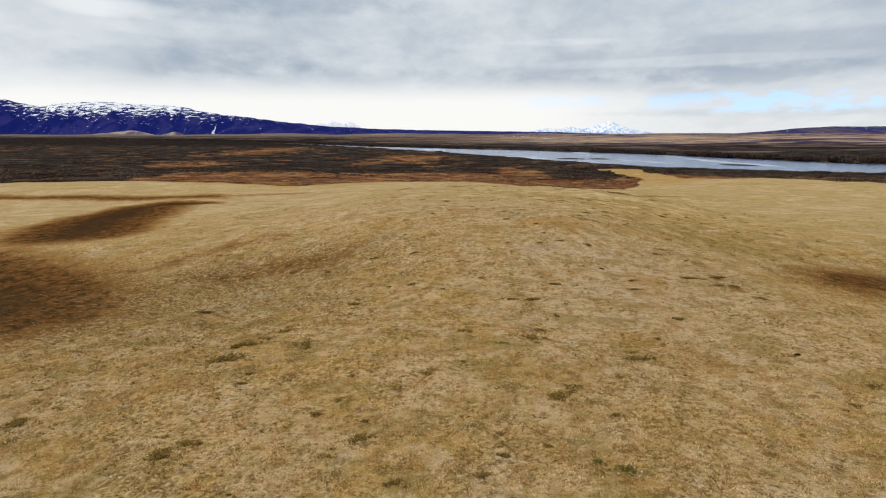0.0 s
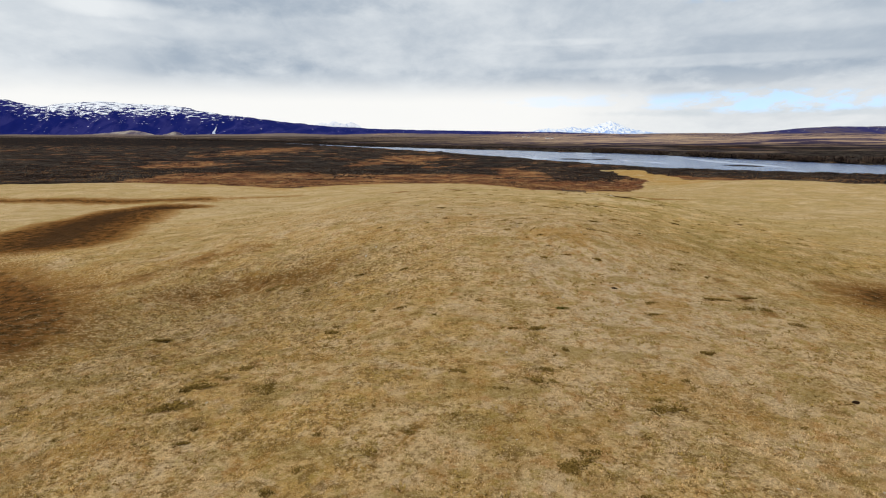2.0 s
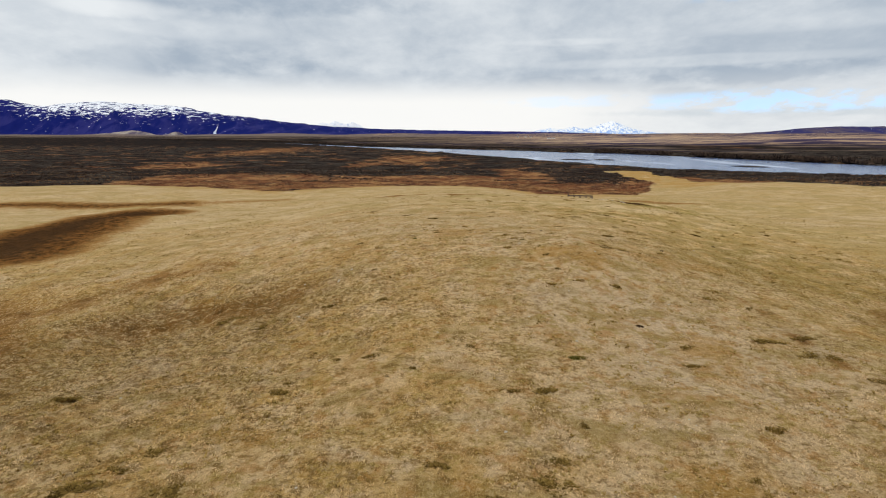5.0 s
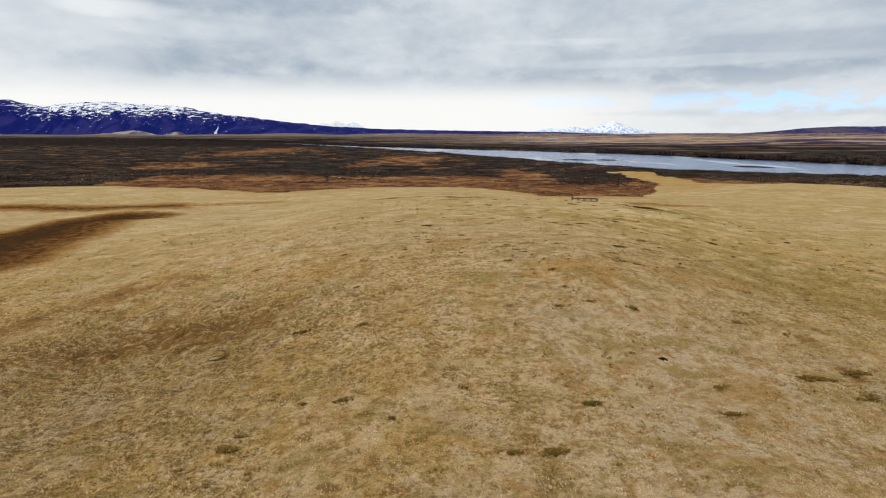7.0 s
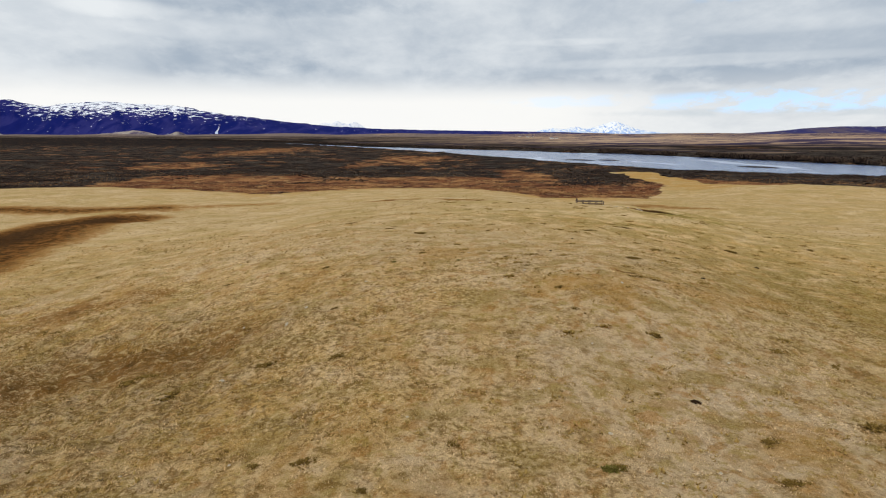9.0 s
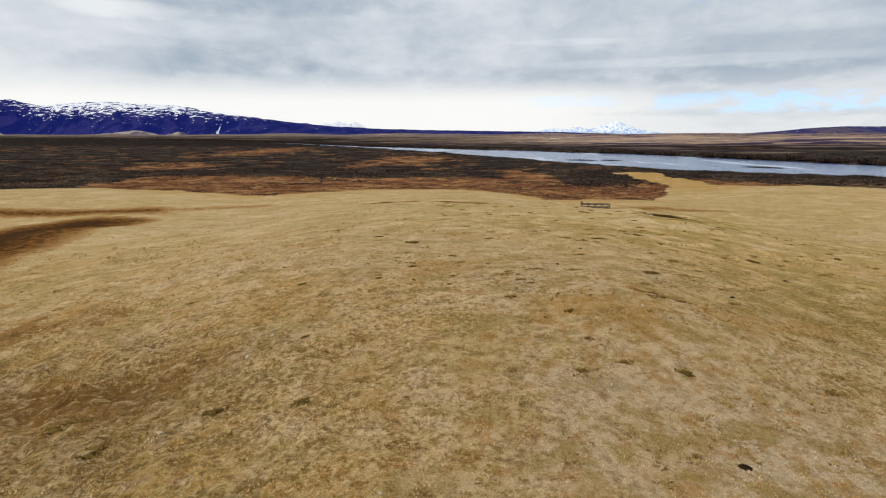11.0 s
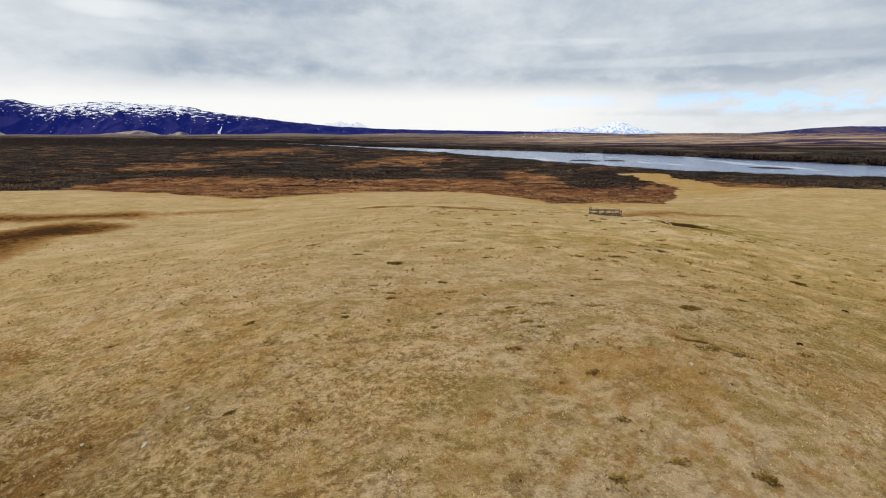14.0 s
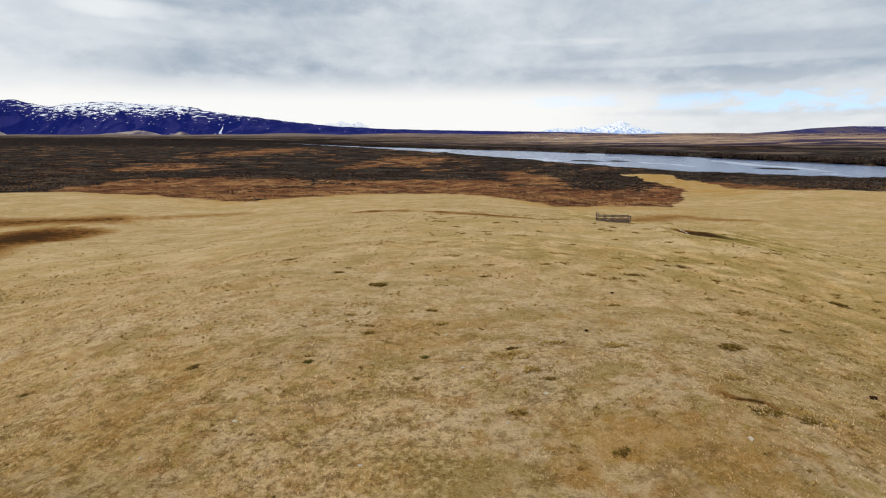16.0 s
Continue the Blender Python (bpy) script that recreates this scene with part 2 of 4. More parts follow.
def zones(x, y):
    """What grows where: heath, brown hollow, rust grass, wet green ground, far fields."""
    wob = (lattice(x, y, 24, 11) - 0.5) * 16 + (lattice(x, y, 5, 12) - 0.5) * 5
    heath = smooth(-8, 8, y - np.interp(x, PASTURE_X, PASTURE_Y) + wob)
    spit = near_line(x, y, SPIT, 17)
    heath = heath * (1 - smooth(0.35, 0.6, spit + wob * 0.02))
    wet = np.maximum.reduce([1.5 * mound(x, y, 35, 104, 9, 5.5), 0.9 * mound(x, y, 42, 132, 26, 12, 12), 1.1 * mound(x, y, 42, 112, 16, 8, 8), 1.1 * mound(x, y, 29, 146, 4, 14), 1.0 * mound(x, y, 37, 108, 11, 5, 10), 0.6 * near_line(x, y, [(28.5, 143), (30.5, 158), (36, 200)], 8), 0.85 * mound(x, y, 34, 72, 16, 20), 0.8 * mound(x, y, 24, 90, 34, 14), 0.75 * mound(x, y, 52, 104, 22, 20), 0.5 * mound(x, y, 75, 150, 40, 20),
                             0.7 * mound(x, y, 30, 145, 22, 8, 10), 0.4 * mound(x, y, -8, 84, 16, 9), 0.5 * mound(x, y, -30, 84, 14, 8)])
    beyond = y - np.interp(x, PASTURE_X, PASTURE_Y)
    rust = (1 - smooth(40, 110, beyond)) * smooth(-135, -105, x) * (1 - smooth(105, 125, x))
    for cx, cy, rx, ry, k in [(43, 310, 13, 75, 1.3), (-22, 538, 30, 80, 0.75), (-54, 450, 18, 45, 0.6), (-218, 786, 36, 160, 0.7), (-169, 434, 32, 60, 0.65),
                              (-118, 267, 8, 45, 1.0), (-36, 266, 10, 22, 0.8), (16, 250, 16, 60, 1.0), (45, 235, 16, 26, 0.9), (-9, 390, 18, 34, 0.6), (455, 954, 75, 150, 0.6), (800, 1220, 220, 140, 0.5)]:
        rust = np.maximum(rust, k * mound(x, y, cx, cy, rx, ry))
    for cx, cy, rx, ry, k in [(-28, 352, 62, 55, 0.9), (70, 282, 17, 52, 1.2), (-150, 275, 28, 95, 0.8), (150, 300, 45, 50, 1.3)]:
        rust = rust - k * mound(x, y, cx, cy, rx, ry)
    rust = rust - 0.3 * smooth(-20, 60, y - river_far(x))
    field = smooth(-250, 500, x) * smooth(1150, 1400, y + 0.2 * x + (lattice(x, y, 300, 15) - 0.5) * 300)
    field = np.maximum(field, 0.35 * smooth(90, 260, y - river_far(x)) * smooth(0.35, 0.6, lattice(x, y, 120, 19, 3)))
    field = np.maximum(field, 0.9 * smooth(2300, 2700, y) * smooth(0.5, 0.62, lattice(x, y, 500, 16)) * smooth(-1200, -200, x))
    pale = 0.7 * (1 - 0.65 * smooth(22, 55, x)) * smooth(74, 125, y) * (1 - 0.5 * smooth(125, 165, y)) * (0.55 + 0.9 * (lattice(x, y, 30, 18, 2) - 0.3)) + 1.0 * mound(x, y, 15, 47, 11, 17) + 0.5 * mound(x, y, 8, 75, 16, 12) + 0.55 * mound(x, y, -12, 82, 24, 16)
    return heath, bare(x, y), wet, rust, field, np.clip(pale, 0, 1), trodden(x, y), 1 - smooth(52, 104, y), np.maximum(smooth(0, 0.6, near_line(x, y, SPIT, 17)), 0.8 * smooth(-16, 0, beyond + wob * 0.6) * smooth(100, 40, np.abs(x + 20)))


def lines(parts):
    """Grid lines: (start, end, first step, last step) stretches joined."""
    out = []
    for a, b, s0, s1 in parts:
        v = a
        while v < b - 1e-6:
            out.append(v)
            v += s0 + (s1 - s0) * (v - a) / (b - a)
    return np.array(out + [parts[-1][1]])


def fill(me, verts, faces):
    """Give an empty mesh its vertices and its faces, all with as many corners."""
    n, k = faces.shape
    me.vertices.add(len(verts))
    me.vertices.foreach_set("co", verts.astype(np.float32).ravel())
    me.loops.add(n * k)
    me.loops.foreach_set("vertex_index", faces.astype(np.int32).ravel())
    me.polygons.add(n)
    me.polygons.foreach_set("loop_start", np.arange(0, n * k, k, dtype=np.int32))
    me.update(calc_edges=True)


def sheet(name, xs, ys, zfun):
    """A grid mesh over the lines xs and ys, with smooth shading."""
    gx, gy = np.meshgrid(xs, ys)
    gz = zfun(gx, gy)
    nx, ny = len(xs), len(ys)
    me = bpy.data.meshes.new(name)
    i = np.arange(nx * ny).reshape(ny, nx)
    quads = np.stack([i[:-1, :-1], i[:-1, 1:], i[1:, 1:], i[1:, :-1]], -1).reshape(-1, 4)
    fill(me, np.stack([gx, gy, gz], -1).reshape(-1, 3), quads)
    me.polygons.foreach_set("use_smooth", np.ones(len(quads), bool))
    return me, gx.ravel(), gy.ravel()


def store(me, name, values):
    me.attributes.new(name, "FLOAT", "POINT").data.foreach_set("value", np.asarray(values, np.float32))


def hummocks(x, y):
    """Trodden tussocky relief of the pasture, in metres."""
    near = smooth(-6, 12, y) * (1 - smooth(95, 135, y)) * (1 - smooth(36, 52, np.abs(x - 2)))
    rough = 0.35 + 1.6 * trodden(x, y) + 0.35 * lattice(x, y, 9, 41, 2)
    big, fine = lattice(x, y, 1.5, 42, 2) - 0.5, lattice(x, y, 0.55, 43, 2) - 0.5
    step = lattice(0.42 * (0.97 * x - 0.24 * y), 0.97 * y + 0.24 * x, 0.75, 45, 2) - 0.5
    return near * (rough * (0.18 * big + 0.20 * fine) + 0.38 * trodden(x, y) * step)


def land(x, y):
    return height(x, y) + hummocks(x, y) - 0.08 * near_line(x, y, FURROW, 0.5) - 0.12 * near_line(x, y, CRACK, 0.4) - 0.8 * near_line(x, y, DITCH, 2.2) + 0.45 * smooth(0, 1, near_line(x, y, DITCH_BANK, 4))


# ---------------- materials ----------------
def straw_colour(n, flat, near=1.0):
    """Bleached grass: ochre, olive and grey patches over one another."""
    huge, mid = n.noise(0.05, 3, 0.5, flat), n.noise(0.2, 5, 0.6, flat, 0.6)
    wide = n.noise(0.55, 4, 0.6, n.stretch(flat, (1, 1, 1), 30))
    c = n.mix(n.span(mid, 0.40, 0.60), (0.80, 0.56, 0.285), (0.66, 0.405, 0.12))
    c = n.mix(n.math("MULTIPLY", n.span(huge, 0.52, 0.64), 0.45), c, (0.45, 0.325, 0.085))
    c = n.mix(n.math("MULTIPLY", n.attr("pale"), n.span(n.noise(0.3, 5, 0.6, flat, 0.4), 0.36, 0.58, 0.65, 1.0)), c, (0.76, 0.585, 0.39))
    c = n.mix(n.math("MULTIPLY", n.math("MULTIPLY", n.span(wide, 0.52, 0.63), 0.6), near), c, (0.40, 0.215, 0.055))
    c = n.mix(n.math("MULTIPLY", n.math("MULTIPLY", n.span(wide, 0.46, 0.36), 0.7), near), c, (0.77, 0.57, 0.35))
    mottle = n.noise(1.1, 7, 0.75, flat)
    c = n.mix(n.math("MULTIPLY", n.math("MULTIPLY", n.span(mottle, 0.5, 0.60), 0.7), near), c, (0.37, 0.265, 0.045))
    ember = n.noise(0.85, 5, 0.65, n.stretch(flat, (1, 1.2, 1), 110))
    c = n.mix(n.math("MULTIPLY", n.math("MULTIPLY", n.span(ember, 0.52, 0.62), 0.65), near), c, (0.46, 0.21, 0.045))
    sage = n.noise(0.42, 5, 0.6, n.stretch(flat, (0.55, 1, 1), 8))
    c = n.mix(n.math("MULTIPLY", n.span(sage, 0.53, 0.63), 0.72), c, (0.37, 0.265, 0.078))
    glow = n.noise(0.16, 5, 0.62, n.stretch(flat, (1, 1, 1), 75), 0.5)
    c = n.mix(n.math("MULTIPLY", n.math("MULTIPLY", n.span(glow, 0.54, 0.66), 0.65), near), c, (0.48, 0.245, 0.045))
    c = n.mix(n.math("MULTIPLY", n.math("MULTIPLY", n.span(glow, 0.44, 0.34), 0.4), near), c, (0.66, 0.52, 0.37))
    wet = n.math("MULTIPLY", n.attr("wet"), n.span(n.noise(0.4, 5, 0.62, flat), 0.36, 0.6))
    return n.mix(wet, c, (0.27, 0.205, 0.04))


def sedge_colour(n, flat):
    """Dead sedge and moss of the heath: rust, tan and near-black in drifts."""
    c = n.mix(n.span(n.noise(0.045, 6, 0.62, flat, 0.5), 0.40, 0.60), (0.19, 0.075, 0.034), (0.36, 0.18, 0.075))
    c = n.mix(n.math("MULTIPLY", n.span(n.noise(0.12, 7, 0.72, flat, 0.6), 0.47, 0.56), 0.85), c, (0.085, 0.036, 0.024))
    return n.mix(n.math("MULTIPLY", n.span(n.noise(0.3, 6, 0.7, n.stretch(flat, (1, 1, 1), 40), 0.4), 0.54, 0.64), 0.6), c, (0.50, 0.33, 0.15))


def ground_material():
    n, p, m = material("dry_pasture_and_heath", 1.0, 0.0)
    where = n.add("ShaderNodeNewGeometry").outputs["Position"]
    flat = n.stretch(where, (1, 1, 0))
    tuft, grain = n.noise(1.9, 6, 0.7, flat), n.noise(7.5, 5, 0.75, flat)
    fine = n.noise(17.0, 5, 0.8, flat)
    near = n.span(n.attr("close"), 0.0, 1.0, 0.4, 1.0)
    straw = straw_colour(n, flat, near)
    edge = n.math("ADD", n.attr("hollow"), n.math("MULTIPLY", n.math("SUBTRACT", n.noise(0.45, 7, 0.7, flat), 0.5), 0.9))
    edge = n.math("ADD", edge, n.math("MULTIPLY", n.math("SUBTRACT", n.noise(2.6, 5, 0.75, flat), 0.5), 0.35))
    earth = n.mix(n.span(n.noise(0.8, 6, 0.7, flat), 0.40, 0.60), (0.048, 0.024, 0.008), (0.21, 0.085, 0.022))
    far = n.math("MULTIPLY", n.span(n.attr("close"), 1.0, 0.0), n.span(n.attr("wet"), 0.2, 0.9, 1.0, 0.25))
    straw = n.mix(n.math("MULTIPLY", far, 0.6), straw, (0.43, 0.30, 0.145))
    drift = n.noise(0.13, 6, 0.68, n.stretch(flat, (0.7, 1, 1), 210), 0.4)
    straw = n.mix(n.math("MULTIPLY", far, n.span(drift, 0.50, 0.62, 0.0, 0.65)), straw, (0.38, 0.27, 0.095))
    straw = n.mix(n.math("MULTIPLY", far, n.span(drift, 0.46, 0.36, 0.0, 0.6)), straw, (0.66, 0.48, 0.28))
    straw = n.mix(n.math("MULTIPLY", n.attr("ochre"), n.span(n.noise(0.07, 6, 0.65, flat, 0.4), 0.36, 0.56)), straw, (0.47, 0.265, 0.075))
    soaked = n.span(n.attr("wet"), 0.75, 1.3)
    fringe = n.mix(soaked, (0.31, 0.145, 0.036), (0.17, 0.125, 0.03))
    earth = n.mix(soaked, earth, (0.06, 0.047, 0.014))
    low = n.mix(n.math("MULTIPLY", n.span(edge, 0.25, 0.58), 0.85), straw, fringe)
    low = n.mix(n.span(edge, 0.48, 0.95), low, earth)
    low = n.mix(n.span(edge, 0.95, 1.4, 0.0, 0.85), low, (0.042, 0.020, 0.009))
    # clumps, thin spots and the grain of the sward, weaker where it is pale
    worn = n.math("SUBTRACT", 1.0, n.math("MULTIPLY", n.attr("pale"), 0.55))
    turf = n.math("MULTIPLY", worn, n.span(edge, 0.5, 0.85, 1.0, 0.15))
    low = n.mix(n.math("MULTIPLY", n.attr("close"), n.span(edge, 0.4, 0.7, 0.30, 0.0)), low, (0.23, 0.12, 0.034))
    spot = n.noise(0.62, 4, 0.6, n.stretch(flat, (1, 1.3, 1), 70), 0.3)
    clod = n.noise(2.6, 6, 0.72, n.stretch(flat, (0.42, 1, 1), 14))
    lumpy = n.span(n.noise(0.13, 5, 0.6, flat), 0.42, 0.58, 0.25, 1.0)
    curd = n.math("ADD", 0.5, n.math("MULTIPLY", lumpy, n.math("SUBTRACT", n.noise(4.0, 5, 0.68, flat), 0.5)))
    # shade between the cushions of turf, put into the colour as dark pits
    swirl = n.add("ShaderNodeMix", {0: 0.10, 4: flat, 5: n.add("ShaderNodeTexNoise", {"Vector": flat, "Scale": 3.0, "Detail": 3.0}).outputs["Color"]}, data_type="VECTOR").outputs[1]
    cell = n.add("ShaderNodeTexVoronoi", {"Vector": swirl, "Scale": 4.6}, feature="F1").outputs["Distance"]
    pit_shade = n.math("ADD", n.math("MULTIPLY", cell, 0.6), n.math("ADD", n.span(n.noise(0.4, 5, 0.65, flat, 0.4), 0.44, 0.62, -0.16, 0.10), n.math("MULTIPLY", n.attr("rough"), 0.05)))
    for value, a, b, k, shade in ((tuft, 0.54, 0.60, 0.7, (0.23, 0.122, 0.028)), (spot, 0.58, 0.64, 0.85, (0.20, 0.11, 0.025)), (grain, 0.53, 0.60, 0.4, (0.20, 0.11, 0.03)), (pit_shade, 0.36, 0.48, 0.55, (0.15, 0.08, 0.022)), (curd, 0.53, 0.59, 0.78, (0.16, 0.082, 0.022)),
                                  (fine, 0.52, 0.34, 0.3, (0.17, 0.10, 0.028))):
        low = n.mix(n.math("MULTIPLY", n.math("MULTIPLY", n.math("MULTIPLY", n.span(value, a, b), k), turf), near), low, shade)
    # clods: soil and shade beneath dark, lit tops pale, put into the colour
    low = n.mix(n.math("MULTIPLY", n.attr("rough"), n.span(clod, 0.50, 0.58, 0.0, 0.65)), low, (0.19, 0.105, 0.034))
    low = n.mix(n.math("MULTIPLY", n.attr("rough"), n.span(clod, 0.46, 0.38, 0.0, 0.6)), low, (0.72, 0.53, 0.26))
    bright = n.math("MULTIPLY", n.span(fine, 0.46, 0.68), n.span(edge, 0.3, 0.7, 0.22, 0.03))
    low = n.mix(bright, low, (0.79, 0.595, 0.32))
    pale_curd = n.math("MULTIPLY", n.math("MAXIMUM", n.span(curd, 0.47, 0.40, 0.0, 0.6), n.span(tuft, 0.46, 0.40, 0.0, 0.3)), n.math("MULTIPLY", turf, near))
    low = n.mix(pale_curd, low, (0.82, 0.60, 0.325))
    crumb = n.math("MULTIPLY", n.span(grain, 0.47, 0.38, 0.0, 0.25), n.math("MULTIPLY", turf, near))
    low = n.mix(crumb, low, (0.80, 0.58, 0.30))
    # heath: dark dwarf shrubs with rust-coloured grass between
    scrub = n.noise(0.03, 7, 0.66, flat, 0.7)
    rust_at = n.math("ADD", n.math("MULTIPLY", n.attr("rust"), 0.40), n.math("ADD", scrub, n.math("MULTIPLY", n.math("SUBTRACT", n.noise(0.11, 6, 0.7, n.stretch(flat, (0.5, 1, 1), 6)), 0.5), 0.75)))
    rusty = sedge_colour(n, flat)
    grey = n.mix(n.span(n.noise(0.06, 5, 0.6, flat), 0.42, 0.58), (0.026, 0.020, 0.018), (0.095, 0.078, 0.06))
    dark = n.mix(n.span(n.noise(0.35, 6, 0.7, flat), 0.38, 0.62), (0.020, 0.015, 0.014), grey)
    heath = n.mix(n.span(rust_at, 0.56, 0.66), dark, rusty)
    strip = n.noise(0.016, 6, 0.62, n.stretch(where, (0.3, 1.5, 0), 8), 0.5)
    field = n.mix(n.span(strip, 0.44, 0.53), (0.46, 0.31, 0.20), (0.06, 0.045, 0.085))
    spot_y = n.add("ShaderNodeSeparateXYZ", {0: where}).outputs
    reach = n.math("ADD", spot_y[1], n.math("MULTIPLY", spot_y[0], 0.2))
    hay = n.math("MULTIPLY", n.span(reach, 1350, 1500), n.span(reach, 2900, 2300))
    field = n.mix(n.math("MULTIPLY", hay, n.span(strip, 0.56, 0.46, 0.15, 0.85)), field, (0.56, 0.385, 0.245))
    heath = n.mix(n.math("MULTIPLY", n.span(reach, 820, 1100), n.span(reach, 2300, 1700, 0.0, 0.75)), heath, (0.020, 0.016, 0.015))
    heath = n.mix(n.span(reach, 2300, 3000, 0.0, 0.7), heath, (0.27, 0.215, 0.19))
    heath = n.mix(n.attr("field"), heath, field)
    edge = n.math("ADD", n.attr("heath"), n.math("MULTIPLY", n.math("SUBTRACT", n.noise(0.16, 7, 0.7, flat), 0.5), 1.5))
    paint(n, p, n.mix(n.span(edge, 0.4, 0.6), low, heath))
    relief = n.math("ADD", n.math("ADD", tuft, n.math("MULTIPLY", grain, 0.5)), n.math("MULTIPLY", n.math("MULTIPLY", n.attr("rough"), clod), -2.5))
    bump(n, p, relief, n.span(n.attr("close"), 0.0, 1.0, 0.06, 1.0), 0.2)
    return m


def grass_material():
    n, p, m = material("dry_grass_blades", 1.0, 0.0)
    geo = n.add("ShaderNodeNewGeometry")
    flat = n.stretch(geo.outputs["Position"], (1, 1, 0))
    each = geo.outputs["Random Per Island"]
    c = straw_colour(n, flat)
    c = n.mix(n.span(each, 0.35, 0.9, 0.1, 0.45), c, (0.84, 0.635, 0.36))
    c = n.mix(n.span(each, 0.45, 0.0, 0.0, 0.4), c, (0.22, 0.12, 0.034))
    paint(n, p, c)
    return m


def sedge_material():
    n, p, m = material("rust_sedge", 1.0, 0.0)
    geo = n.add("ShaderNodeNewGeometry")
    c = sedge_colour(n, n.stretch(geo.outputs["Position"], (1, 1, 0)))
    c = n.mix(n.span(geo.outputs["Random Per Island"], 0.6, 1.0, 0.0, 0.5), c, (0.55, 0.36, 0.15))
    paint(n, p, n.mix(n.span(geo.outputs["Random Per Island"], 0.4, 0.0, 0.0, 0.7), c, (0.06, 0.03, 0.018)))
    return m


def tone_material(name, dark, light, rough=0.9, scale=0.5):
    """For masses of blades or twigs: each one its own tone, drifting from place to place."""
    n, p, m = material(name, 1.0, 0.0)
    geo = n.add("ShaderNodeNewGeometry")
    tone = n.math("ADD", n.math("MULTIPLY", geo.outputs["Random Per Island"], 0.6), n.math("MULTIPLY", n.noise(scale, 4, 0.6, geo.outputs["Position"]), 0.7))
    paint(n, p, n.mix(n.span(tone, 0.3, 0.95), dark, light))
    return m


def grainy(name, dark, light, scale, rough=0.9, spec=0.2, depth=0.01):
    """Stone, wood or dung: two tones with fine relief."""
    n, p, m = material(name, rough, spec)
    where = n.add("ShaderNodeTexCoord").outputs["Object"]
    k = n.noise(scale, 6, 0.65, where)
    paint(n, p, n.mix(n.span(k, 0.35, 0.65), dark, light))
    bump(n, p, n.noise(scale * 3, 5, 0.6, where), 0.6, depth)
    return m


def water_material():
    n, p, m = material("river_water", 0.22, 0.5)
    where = n.add("ShaderNodeNewGeometry").outputs["Position"]
    # Reflected sky is put into the colour too: blue body, pale streaks.
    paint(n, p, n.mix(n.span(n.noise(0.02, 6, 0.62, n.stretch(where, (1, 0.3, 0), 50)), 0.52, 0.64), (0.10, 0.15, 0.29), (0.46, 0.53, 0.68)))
    bump(n, p, n.noise(0.5, 5, 0.65, n.stretch(where, (1, 1.4, 0))), 0.9, 0.35)
    return m


def mountain_material(name, rock, foot, snow_low, snow_high, snow=(0.88, 0.90, 0.95), streak=(1.0, 0.5, 1.8)):
    """Far rock with snow lying in streaks between two heights."""
    n, p, m = material(name, 0.95, 0.05)
    where = n.add("ShaderNodeNewGeometry").outputs["Position"]
    z = n.add("ShaderNodeSeparateXYZ", {0: where}).outputs[2]
    lean = n.add("ShaderNodeMapping", {"Vector": where, "Scale": streak, "Rotation": (0, radians(28), 0)}).outputs[0]
    patch = n.noise(0.042, 6, 0.66, lean, 0.3)
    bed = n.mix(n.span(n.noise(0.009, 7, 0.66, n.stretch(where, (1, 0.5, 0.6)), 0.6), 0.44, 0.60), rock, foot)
    wind = n.span(n.add("ShaderNodeSeparateXYZ", {0: where}).outputs[0], -3100, -2650, -0.55, 0.0)
    amount = n.math("ADD", n.math("ADD", wind, n.span(z, snow_low, snow_high)), n.math("MULTIPLY", n.math("SUBTRACT", patch, 0.5), 4.2))
    paint(n, p, n.mix(n.span(amount, 0.66, 0.84), bed, snow))
    return m


GROUND = ground_material()
GRASS = grass_material()
SHRUB = tone_material("bare_dwarf_shrub", (0.015, 0.011, 0.011), (0.12, 0.082, 0.06), scale=0.045)
RUSTY = sedge_material()
MOSSY = tone_material("dark_tussock_grass", (0.20, 0.125, 0.036), (0.43, 0.285, 0.09), scale=1.5)
TUFTY = tone_material("dark_olive_tuft", (0.10, 0.06, 0.016), (0.27, 0.17, 0.045), scale=1.5)
GREEN = tone_material("green_cushion_moss", (0.075, 0.062, 0.014), (0.22, 0.185, 0.045), scale=4)
STONE = grainy("pale_lichened_stone", (0.38, 0.31, 0.21), (0.66, 0.57, 0.43), 9)
DUNG = grainy("dark_dry_dung", (0.014, 0.008, 0.005), (0.05, 0.028, 0.015), 14, 1.0, 0.0)
TIMBER = grainy("weathered_grey_timber", (0.045, 0.031, 0.025), (0.18, 0.128, 0.10), 6)
SILT = grainy("dark_river_silt", (0.014, 0.012, 0.011), (0.045, 0.036, 0.03), 0.4)
WATERY = water_material()

# ---------------- ground, river, mountains ----------------
xs = lines([(-4900, -700, 160, 40), (-700, -130, 30, 3.0), (-130, -36, 2.6, 0.45), (-36, 40, 0.24, 0.24), (40, 140, 0.45, 2.6), (140, 700, 3.0, 30), (700, 4900, 40, 160)])
ys = lines([(-400, -20, 60, 5), (-20, 11, 4, 0.3), (11, 86, 0.24, 0.26), (86, 300, 0.4, 1.8), (300, 900, 2.0, 12), (900, 4950, 14, 120)])
me, gx, gy = sheet("ground", xs, ys, land)
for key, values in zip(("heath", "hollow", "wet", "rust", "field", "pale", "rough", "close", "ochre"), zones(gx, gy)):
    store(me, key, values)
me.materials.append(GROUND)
tagged(new("ground", me), "dry straw-coloured pasture ridge running into dark heath plain", "ground", kind="structure")

